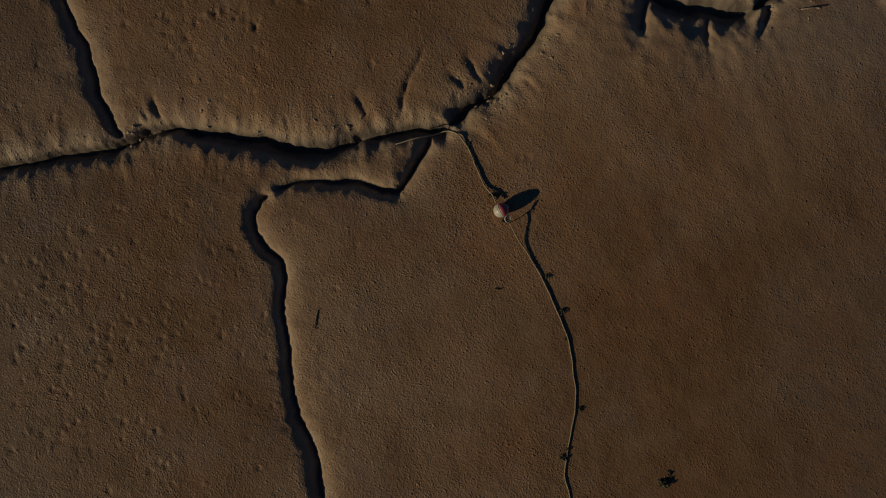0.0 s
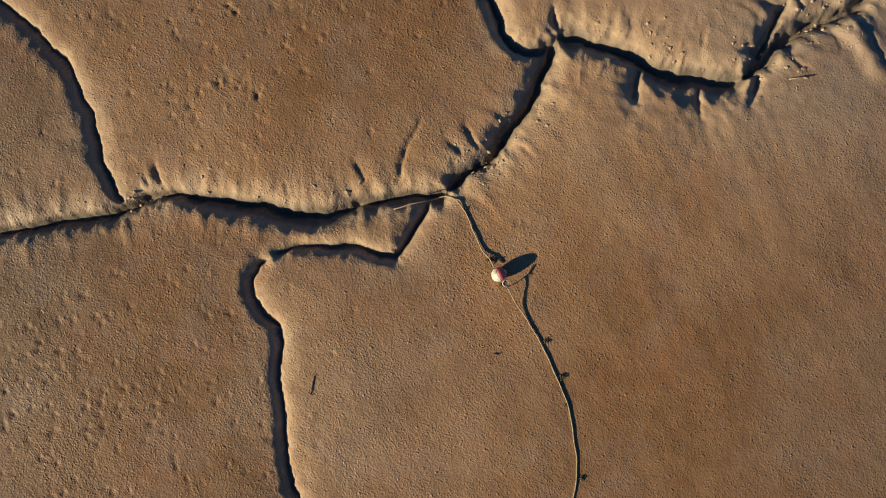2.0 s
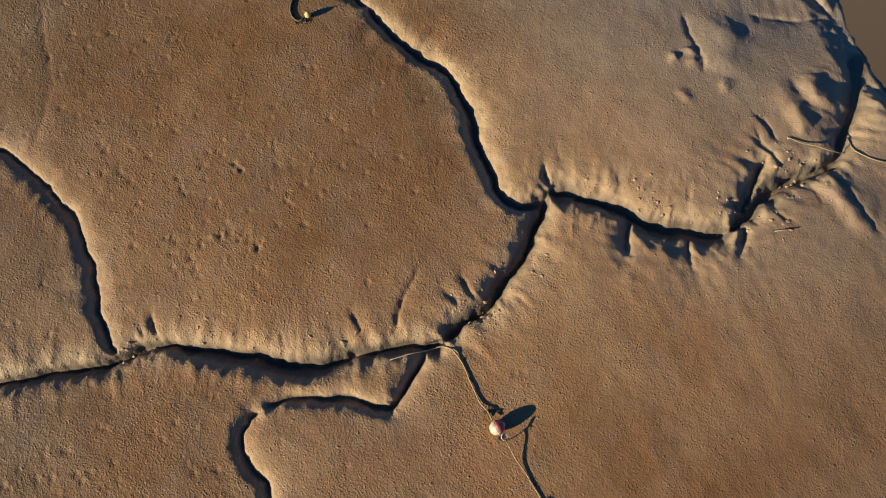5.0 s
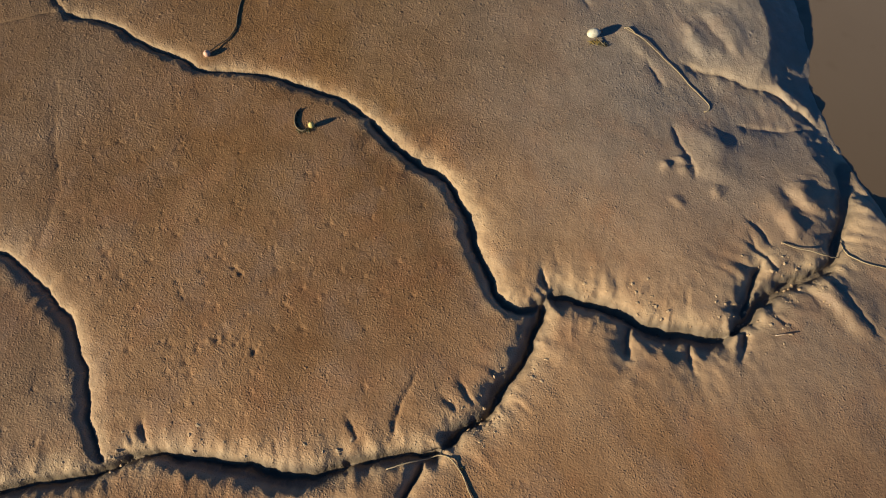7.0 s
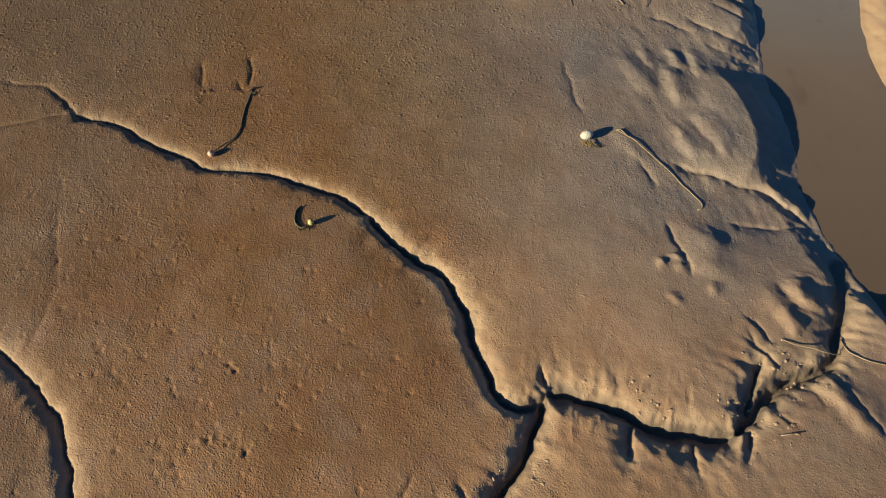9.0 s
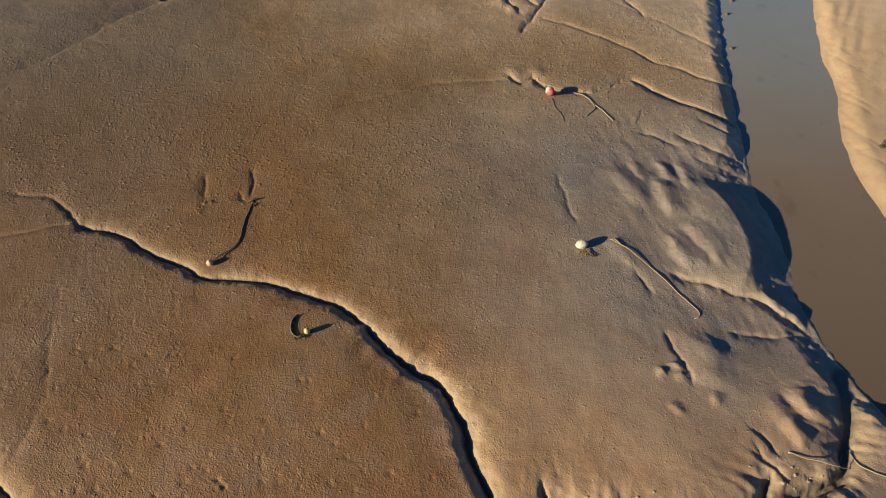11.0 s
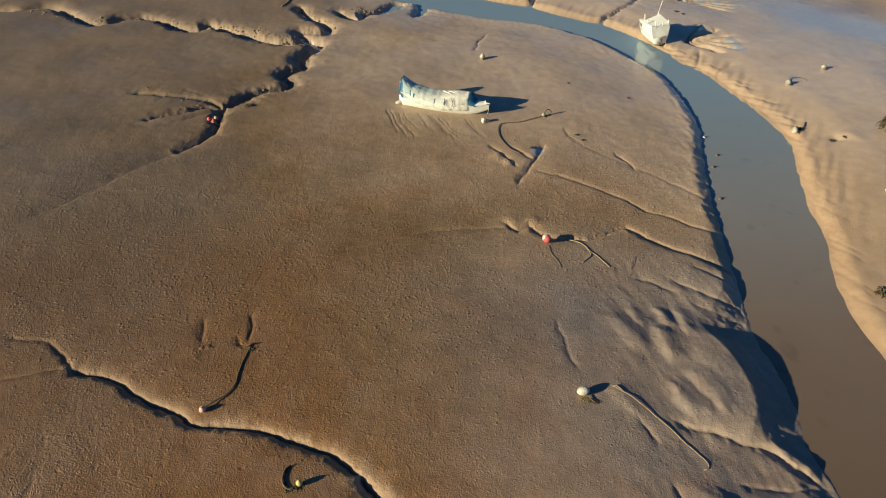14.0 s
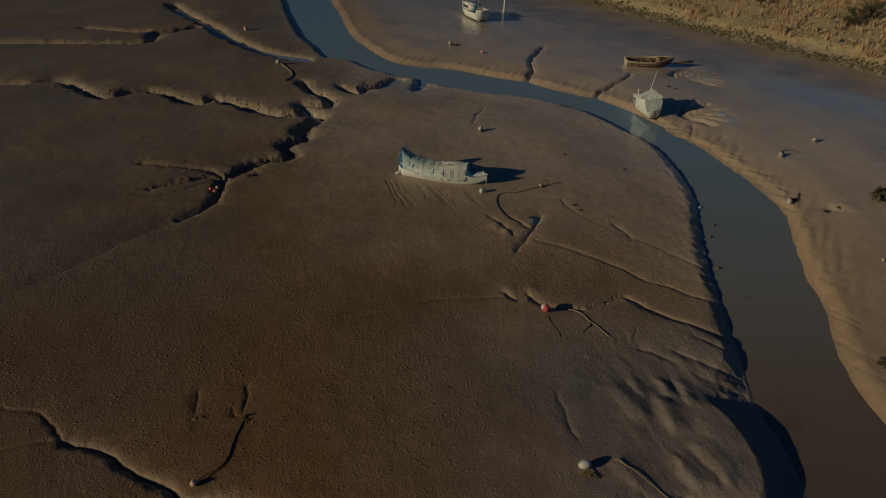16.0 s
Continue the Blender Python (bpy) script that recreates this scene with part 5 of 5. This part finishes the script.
    for i, x in enumerate((0.2, 0.45, 0.85, 1.0)):
        part("lashing", tube([(x, -0.96, 1.62), (x + 0.10 * (-1) ** i, -1.17, 1.36), (x + 0.08, -1.25, 1.02)], 0.016), BLACK, ob, "dark lashing")
    part("stern_post", box(-3.98, -3.84, -0.09, 0.09, 0.3, 2.05, 0.02), WHITE, ob)
    part("tiller_head", tube([(-3.9, 0, 2.0), (-4.15, 0.02, 2.1)], 0.05), WHITE, ob)
    part("rudder", box(-4.25, -3.9, -0.03, 0.03, 0.0, 0.85, 0.02), WHITE, ob)
    for i, x in enumerate((0.35, 0.8, 1.3, 1.7)):
        part("spar", tube([(x - 0.5, 0.05 * i - 0.1, 1.86), (x + 0.3, 0.22 * i - 0.4, 1.82 + 0.05 * (i % 2))], 0.04), WHITE, ob, "pale spar lying along the ridge")
    part("samson_post", tube([(3.55, 0, 1.1), (3.55, 0, 1.45)], 0.06), WHITE, ob)
    part("stem_rope", tube([(3.82, 0.0, 1.2), (3.86, -0.1, 0.7), (3.8, -0.35, 0.05)], 0.035), CREAM, ob)
    return ob


covered_boat()
block = thing("float_block", pose(4.45, 54.45, on_mud(4.45, 54.45, 0.16), 0, 6, 25), "white foam float block under the bow", "float")
part("block", box(-0.28, 0.28, -0.2, 0.2, -0.19, 0.19, 0.05), BUOY_WHITE, block, smooth=False)
part("strap", box(-0.06, 0.06, -0.206, 0.206, -0.196, 0.196, 0.02), ROPE_DARK, block, "dark webbing strap")
fender = thing("fender", pose(-2.9, 57.95, on_mud(-2.9, 57.95, 0.17), 0, 82, 20), "dirty white fender lying at the stern", "fender")
part("body", ball(0.19, 2.0), BUOY_WHITE, fender)
part("lanyard", tube([(0, 0, 0.38), (0.1, 0.05, 0.6), (0.15, 0.2, 0.7)], 0.025), ROPE_DARK, fender, "muddy lanyard")


def cabin_boat(m, label, length=6.6, beam=2.75, mast=True):
    ob = thing("cabin_boat", m, label, "boat")
    rows = hull_rows(length, beam, 1.35, 0.88, 0.45, 0.1, 0.40)
    part("hull", hull_mesh(rows), HULL, ob, "white glassfibre hull")
    part("antifouling", hull_mesh([[(x, y * 1.006, z - 0.01) for x, y, z in r[:4]] for r in rows]), BLACK, ob, "black bottom paint")
    part("deck", deck_mesh(rows, 0.02, 9, 22), WHITE, ob)
    part("cockpit_floor", deck_mesh(rows, 0.55, 0, 9, 0.0), CREAM, ob)
    for s in (-1, 1):
        part("rail_cap", rail_mesh(rows, s, 0.05), WHITE, ob)
    a = -0.1 * length
    cabin = part("cabin", box(a, a + 0.38 * length, -beam * 0.36, beam * 0.36, 1.2, 2.25, 0.12), WHITE, ob)
    roof = part("roof", box(a - 0.45, a + 0.40 * length, -beam * 0.40, beam * 0.40, 2.26, 2.34, 0.03), WHITE, ob)
    for s in (-1, 1):
        part("side_window", box(a + 0.3, a + 0.32 * length, s * beam * 0.362 - 0.01, s * beam * 0.362 + 0.01, 1.62, 2.02, 0.006), GLASS_DARK, cabin, "dark cabin window")
        part("roof_post", tube([(a - 0.38, s * beam * 0.37, 1.25), (a - 0.38, s * beam * 0.37, 2.27)], 0.03), WHITE, ob)
    part("door", box(a - 0.02, a + 0.005, -0.3, 0.3, 0.95, 2.1, 0.008), BLUE, cabin, "blue cabin door")
    for i, (x, y, h) in enumerate(((-0.1, -0.5, 0.55), (0.2, 0.2, 0.7), (0.5, -0.2, 0.45), (0.1, 0.6, 0.8))):
        part("pole", tube([(a + x, y, 2.3), (a + x + 0.05, y + 0.03 * i, 2.3 + h)], 0.03), WHITE, roof, "short white pole on the roof")
    part("side_screen", box(-length / 2 + 0.1, a, -beam * 0.46, -beam * 0.43, 1.3, 1.85, 0.01), WHITE, ob)
    part("stern_screen", box(-length / 2 + 0.02, -length / 2 + 0.06, -beam * 0.40, beam * 0.40, 1.3, 1.95, 0.01), WHITE, ob)
    part("outboard_bracket", box(-length / 2 - 0.18, -length / 2 - 0.01, -0.28, 0.1, 0.55, 0.85, 0.03), PLANK, ob, "rusty red outboard bracket")
    part("exhaust", tube([(-length / 2 - 0.06, 0.35, 0.6), (-length / 2 + 0.1, 0.35, 0.6)], 0.06), BLACK, ob)
    part("rudder", box(-length / 2 - 0.12, -length / 2 - 0.02, 0.02, 0.07, -0.1, 0.6, 0.01), BLACK, ob)
    if mast:
        rnd = random.Random(9)
        rows2 = []
        for z, k in ((1.28, 1.14), (1.8, 1.24), (2.4, 1.34), (3.0, 1.40)):
            row = []
            for x, y in ((-length / 2 - 0.02, -1), (-length / 2 - 0.04, -0.5), (-length / 2 - 0.05, 0), (-length / 2 - 0.04, 0.5), (-length / 2 - 0.02, 1), (-1.6, 1.05), (0.2, 1.0), (0.2, -1.0), (-1.6, -1.05)):
                row.append((x + rnd.uniform(-0.03, 0.03), y * k, z + (rnd.uniform(-0.3, 0.3) if z > 2.5 else 0.0)))
            rows2.append(row)
        bm, vs = sheet(rows2, True)
        bm.faces.new(vs[-1])
        part("canopy", bm, HULL, ob, "white canvas stern canopy", smooth=False)
        for k, (x, y, h) in enumerate(((-length / 2, -1.2, 0.5), (-length / 2, -0.3, 0.35), (-length / 2, 0.7, 0.6), (-1.7, 1.3, 0.55), (0.1, -1.2, 0.45), (0.1, 0.9, 0.7))):
            part("canopy_pole", tube([(x, y, 2.7), (x + 0.06 * (-1) ** k, y + 0.05, 3.05 + h)], 0.07), WHITE, ob, "white canopy pole")
        part("mast", tube([(0.6, -0.9, 2.2), (0.3, -2.1, 5.9)], 0.05, 8, None, 0.6), WHITE, ob, "thin white mast")
        part("mooring_line", tube([(-length / 2 - 0.1, -0.6, 1.0), (-length / 2 - 0.3, -0.7, 0.4), (-length / 2 - 0.5, -0.7, -0.3)], 0.02, 5), CREAM, ob)
    return ob


cabin_boat(pose(24.5, 78.2, on_mud(25.0, 77.6, -0.12), -9, 0, 100) @ Matrix.Scale(0.76, 4), "white cabin boat with stern canopy aground at the waterline")
cabin_boat(pose(6.6, 124.4, on_mud(6.2, 123.0, -0.15), 4, 0, 112), "white cabin boat stranded on the far wet flat", 7.6, 3.2, False)


def wooden_boat():
    ob = thing("wooden_boat", pose(29.6, 96.2, on_mud(29.6, 96.2, -0.15), 7, 0, 4), "old wooden boat with flaking red brown planks", "boat")
    rows = hull_rows(6.4, 2.2, 1.05, 0.72, 0.35, 0.12, 0.42)
    for k in range(1, 8):      # strakes
        for s in (-1, 1):
            bm, _ = sheet([[(r[k][0], s * (r[k][1] + 0.012), r[k][2]), (r[k + 1][0], s * (r[k + 1][1] + 0.03), r[k + 1][2] - 0.0), (r[k + 1][0], s * (r[k + 1][1] - 0.03), r[k + 1][2]), (r[k][0], s * (r[k][1] - 0.03), r[k][2])] for r in rows], True)
            bmesh.ops.recalc_face_normals(bm, faces=bm.faces[:])
            part("strake", bm, BLACK if k < 3 else (CREAM if k == 7 else PLANK), ob)
    part("bottom", hull_mesh([[(x, y, z) for x, y, z in r[:3]] for r in rows]), BLACK, ob, "tarred black bottom")
    q = rows[0]
    outline = [(x - 0.02, -y, z) for x, y, z in q[::-1]] + [(x - 0.02, y, z) for x, y, z in q[1:]]
    bm, vs = sheet([outline, [(x - 0.07, y, z) for x, y, z in outline]])
    bm.faces.new(vs[0])
    bm.faces.new(vs[1][::-1])
    part("transom", bm, CREAM, ob, "cream painted transom", smooth=False)
    for s in (-1, 1):
        part("gunwale", rail_mesh(rows, s, 0.05, 0.02), CREAM, ob)
    part("floor", deck_mesh(rows, 0.6, 1, 18, 0.0, 0.9), BLACK, ob)
    part("foredeck", deck_mesh(rows, 0.03, 17, 22), PLANK, ob)
    for x in (-2.2, -0.9, 0.4):
        part("thwart", box(x - 0.13, x + 0.13, -0.92, 0.92, 0.72, 0.78, 0.015), PLANK, ob)
    part("engine_box", box(1.0, 1.7, -0.35, 0.35, 0.5, 1.32, 0.05), PLANK, ob, "rust red engine box")
    part("winch", tube([(1.9, -0.4, 1.25), (1.9, 0.4, 1.25)], 0.13, 10), IRON, ob)
    part("stem", tube([(3.2, 0, 0.5), (3.38, 0, 1.0), (3.45, 0, 1.6)], 0.06), PLANK, ob)
    return ob


wooden_boat()
plank = thing("timber_beam", pose(35.6, 99.6, on_mud(35.6, 99.6, 0.1), 0, 0, 18), "dark timber beam lying behind the wooden boat", "timber")
part("beam", box(-1.5, 1.5, -0.12, 0.12, -0.12, 0.12, 0.03), PLANK, plank)
post = thing("marker_post", pose(12.6, 130.6, on_mud(12.6, 130.6, -0.2)), "white marker post standing in the far shallows", "post")
part("shaft", tube([(0, 0, 0), (0.03, 0, 1.6), (0.0, 0.02, 2.9)], 0.17, 12, None, 0.8), WHITE, post)
part("top", ball(0.24, 0.8), BUOY_WHITE, post).location.z = 3.0
part("foot", ball(0.32, 0.8), BUOY_WHITE, post).location.z = 0.5


# ---------------------------------------------------------------- the stone bank and its growth
def island_material(name, a, b, c, rough=0.8):
    """Three tones shared out piece by piece."""
    m, nt, bs = mat(name)
    r = node(nt, "ShaderNodeNewGeometry").outputs["Random Per Island"]
    p = node(nt, "ShaderNodeTexCoord").outputs["Object"]
    col = mix(nt, ramp(nt, r, 0.0, 0.6), a, b)
    col = mix(nt, ramp(nt, r, 0.65, 1.0), col, c)
    col = mix(nt, ramp(nt, noise_tex(nt, p, 5.0, 3), 0.45, 0.7, 0, 0.5), col, a)
    nt.links.new(col, bs.inputs["Base Color"])
    bs.inputs["Roughness"].default_value = rough
    return m


STONE = island_material("bank_stone", (0.085, 0.072, 0.040), (0.185, 0.150, 0.085), (0.36, 0.30, 0.20))
STONE_WEED = island_material("algae_grown_stone", (0.070, 0.060, 0.028), (0.145, 0.122, 0.055), (0.31, 0.26, 0.16))
REED = island_material("dry_reed", (0.40, 0.26, 0.15), (0.56, 0.40, 0.25), (0.38, 0.30, 0.16), 0.7)
GREEN = island_material("grass_blades", (0.38, 0.30, 0.16), (0.52, 0.42, 0.25), (0.27, 0.25, 0.11), 0.7)
LEAF = island_material("bush_leaves", (0.035, 0.05, 0.018), (0.07, 0.08, 0.03), (0.14, 0.11, 0.05), 0.6)
TWIG = plain("bush_twigs", (0.10, 0.07, 0.05), (0.17, 0.12, 0.08), 0.85, 9.0)
CLOD_DARK = island_material("damp_mud_clods", (0.17, 0.125, 0.082), (0.25, 0.185, 0.122), (0.21, 0.155, 0.100), 0.7)
CLOD = island_material("mud_clods", (0.34, 0.24, 0.155), (0.44, 0.32, 0.21), (0.38, 0.27, 0.175), 0.75)

ICO = bmesh.new()
bmesh.ops.create_icosphere(ICO, subdivisions=1, radius=1.0)
ICO_V = np.array([v.co[:] for v in ICO.verts])
ICO_F = np.array([[v.index for v in f.verts] for f in ICO.faces])
ICO.free()


def lumps(name, places, material, label, category, seed, squash=0.7):
    """One mesh of many uneven stones: (x, y, z, radius)."""
    rs = np.random.RandomState(seed)
    vs, fs = [], []
    for i, (x, y, z, r) in enumerate(places):
        a = rs.uniform(0, 6.28)
        v = ICO_V * (1 + rs.uniform(-0.28, 0.28, (len(ICO_V), 1))) * r * rs.uniform(0.7, 1.3, 3) * (1, 1, squash)
        v = v @ np.array([[math.cos(a), math.sin(a), 0], [-math.sin(a), math.cos(a), 0], [0, 0, 1]])
        vs.append(v + (x, y, z))
        fs.append(ICO_F + len(ICO_V) * i)
    me = bpy.data.meshes.new(name)
    me.from_pydata(np.concatenate(vs).tolist(), [], np.concatenate(fs).tolist())
    me.materials.append(material)
    return tagged(new(name, me), label, category, kind="stuff")


ALONG = (0.585, -0.811)
rs = np.random.RandomState(11)


def on_bank(u, s):
    """A place on the stone bank: u along it, s up from the water's edge."""
    return SB_P[0] + ALONG[0] * u + SB_N[0] * s, SB_P[1] + ALONG[1] * u + SB_N[1] * s


for name, n, lo, mid, hi, big, material, label in (("stone_revetment", 4400, 0.8, 1.4, 2.6, 0.30, STONE, "rough brown stones along the foot of the bank"),
                                                    ("weedy_stones", 4400, 1.2, 2.2, 3.5, 0.30, STONE_WEED, "stones overgrown with yellow green algae")):
    places = []
    for i in range(n):
        u, s = rs.uniform(-75, 75), rs.triangular(lo, mid, hi)
        x, y = on_bank(u, s)
        r = 0.08 + (big - 0.08) * rs.rand() ** 1.8
        places.append((x, y, on_mud(x, y, r * 0.15), r))
    lumps(name, places, material, label, "stone bank", 12)


def blades(name, places, material, label, category, seed, per=7):
    """One mesh of many upright blades in clumps: (x, y, z, radius, height)."""
    rs2 = np.random.RandomState(seed)
    n = len(places) * per
    p = np.repeat(np.array(places), per, 0)
    base = p[:, :3] + np.c_[rs2.normal(0, 1, (n, 2)) * p[:, 3:4] * 0.5, np.zeros(n)]
    a = rs2.uniform(0, 6.28, n)
    h = p[:, 4] * rs2.uniform(0.5, 1.15, n)
    w = 0.05 + 0.05 * rs2.rand(n)
    side = np.c_[np.cos(a), np.sin(a), np.zeros(n)] * w[:, None]
    lean = np.c_[rs2.normal(0.18, 0.2, n) * h, rs2.normal(0.05, 0.2, n) * h, h]
    vs = np.stack([base - side, base + side, base + lean * 0.6 + side * 0.7, base + lean * 0.6 - side * 0.7, base + lean * (1.0, 1.0, 0.95)], 1).reshape(-1, 3)
    k = np.arange(n)[:, None] * 5
    faces = [list(f) for f in np.concatenate([k + (0, 1, 2), k + (0, 2, 3), k + (3, 2, 4)])]
    me = bpy.data.meshes.new(name)
    me.from_pydata(vs.tolist(), [], [[int(q) for q in f] for f in faces])
    me.materials.append(material)
    return tagged(new(name, me), label, category, kind="stuff")


reeds, grasses = [], []
patch_rnd = np.random.RandomState(21)
for i in range(13000):
    u, s = patch_rnd.uniform(-70, 80), 3.3 + 42 * patch_rnd.rand() ** 1.4
    x, y = on_bank(u, s)
    dense = float(vnoise(np.array([u]), np.array([s * 2.2]), 5.5, 51)[0] + 0.5 * vnoise(np.array([u]), np.array([s]), 1.9, 52)[0])
    if dense > 0.0 + 0.35 * (s < 6):
        reeds.append((x, y, on_mud(x, y, -0.05), 0.45, 0.45 + 0.5 * min(1, dense) + 0.012 * s))
    elif i % 2:
        grasses.append((x, y, on_mud(x, y, -0.05), 0.4, 0.28))
blades("dry_reeds", reeds, REED, "dry tan reeds along the top of the bank", "reeds", 22, 9)
blades("bank_grass", grasses, GREEN, "short green and straw coloured grass", "grass", 23, 8)


def bush(x, y, r, h, seed):
    """A half bare bush: branching stems with many small leaves."""
    rnd = random.Random(seed)
    base = Vector((x, y, on_mud(x, y, -0.1)))
    ob = thing("bush", Matrix.Translation(base), "dark half bare bush among dry reeds", "bush", "bushes on the bank")
    stems, tips = bmesh.new(), []
    for _ in range(16):
        a, l = rnd.uniform(0, 6.28), r * rnd.uniform(0.5, 1.0)
        mid = Vector((math.cos(a) * l * 0.4, math.sin(a) * l * 0.4, h * rnd.uniform(0.35, 0.55)))
        top = Vector((math.cos(a) * l, math.sin(a) * l, h * rnd.uniform(0.6, 1.0)))
        tube([(0, 0, 0), mid, top], 0.06, 5, stems, 0.3)
        for _ in range(7):
            s = mid.lerp(top, rnd.uniform(0, 1))
            e = s + Vector((rnd.uniform(-1, 1), rnd.uniform(-1, 1), rnd.uniform(0.0, 0.9))) * r * 0.35
            tube([s, e], 0.02, 4, stems, 0.4)
            tips += [s.lerp(e, rnd.uniform(0.3, 1.1)) for _ in range(9)]
    part("stems", stems, TWIG, ob)
    leaves = bmesh.new()
    for q in tips:
        q = q + Vector((rnd.gauss(0, 0.14), rnd.gauss(0, 0.14), rnd.gauss(0, 0.12)))
        a, b = Vector((rnd.gauss(0, 1), rnd.gauss(0, 1), rnd.gauss(0, 1))).normalized(), Vector((rnd.gauss(0, 1), rnd.gauss(0, 1), rnd.gauss(0, 1))).normalized()
        s = rnd.uniform(0.06, 0.14)
        leaves.faces.new([leaves.verts.new(q + a * s), leaves.verts.new(q + b * s * 0.5), leaves.verts.new(q - a * s), leaves.verts.new(q - b * s * 0.5)])
    part("crown", leaves, LEAF, ob, smooth=False)
    return ob


for i, (x, y, r, h) in enumerate([(66.4, 115.4, 1.9, 2.0), (69.0, 117.5, 2.2, 2.6), (72.5, 120.5, 2.4, 2.6), (76.0, 125.0, 2.4, 2.8), (58.0, 130.0, 1.3, 1.6), (79.0, 119.0, 2.2, 2.5), (50.5, 136.0, 1.2, 1.5)]):
    bush(x, y, r, h, 300 + i)

# ---------------------------------------------------------------- crumbled mud along the creek banks
clods = []
rs = np.random.RandomState(31)
for a, b, n, spread in [((6.0, 10.9), (12.4, 9.6), 190, 0.45), ((12.4, 9.4), (13.8, 9.6), 70, 0.5), ((14.0, 10.6), (16.4, 11.3), 70, 0.45), ((13.0, 12.2), (15.6, 12.4), 60, 0.5),
                        ((1.2, 5.0), (2.4, 5.9), 60, 0.35), ((0.8, 5.9), (2.6, 7.4), 60, 0.35), ((-16.0, 3.6), (-11.0, 4.6), 90, 0.35), ((-10.0, 4.9), (-2.0, 4.7), 110, 0.4), ((5.0, 48.8), (6.8, 47.2), 50, 0.4),
                        ((3.3, 7.0), (4.4, 9.0), 30, 0.3)]:
    for _ in range(n // 2):
        f = rs.rand()
        x, y = a[0] + (b[0] - a[0]) * f + rs.normal(0, spread * 0.6), a[1] + (b[1] - a[1]) * f + rs.normal(0, spread)
        r = 0.025 + 0.085 * rs.rand() ** 3
        clods.append((x, y, on_mud(x, y, -r * 0.2), r))
lumps("mud_crumbs", clods, CLOD, "crumbled lumps of mud on the creek banks", "mud", 32, 0.6)
clods = []
for a, b, n in [((-50.0, 83.5), (-40.0, 80.5), 70), ((-40.0, 80.5), (-25.0, 78.5), 130), ((-25.0, 79.0), (-14.0, 74.8), 110), ((-13.6, 66.0), (-11.6, 73.5), 70), ((-18.0, 57.6), (-13.4, 62.4), 80), ((-15.5, 84.0), (-11.2, 78.4), 60),
                ((-10.5, 85.0), (-4.5, 87.0), 70), ((-27.0, 60.2), (-19.0, 57.6), 18), ((-24.0, 54.6), (-19.5, 57.2), 12), ((-58.0, 102.6), (-42.0, 103.4), 60)]:
    for _ in range(n):
        f = rs.rand()
        x, y = a[0] + (b[0] - a[0]) * f + rs.normal(0, 0.35), a[1] + (b[1] - a[1]) * f + rs.normal(0, 0.55)
        r = 0.05 + 0.16 * rs.rand() ** 2
        clods.append((x, y, on_mud(x, y, -r * 0.15), r))
lumps("mud_crumbs", clods, CLOD_DARK, "damp crumbled lumps along the northern creek", "mud", 33, 0.6)
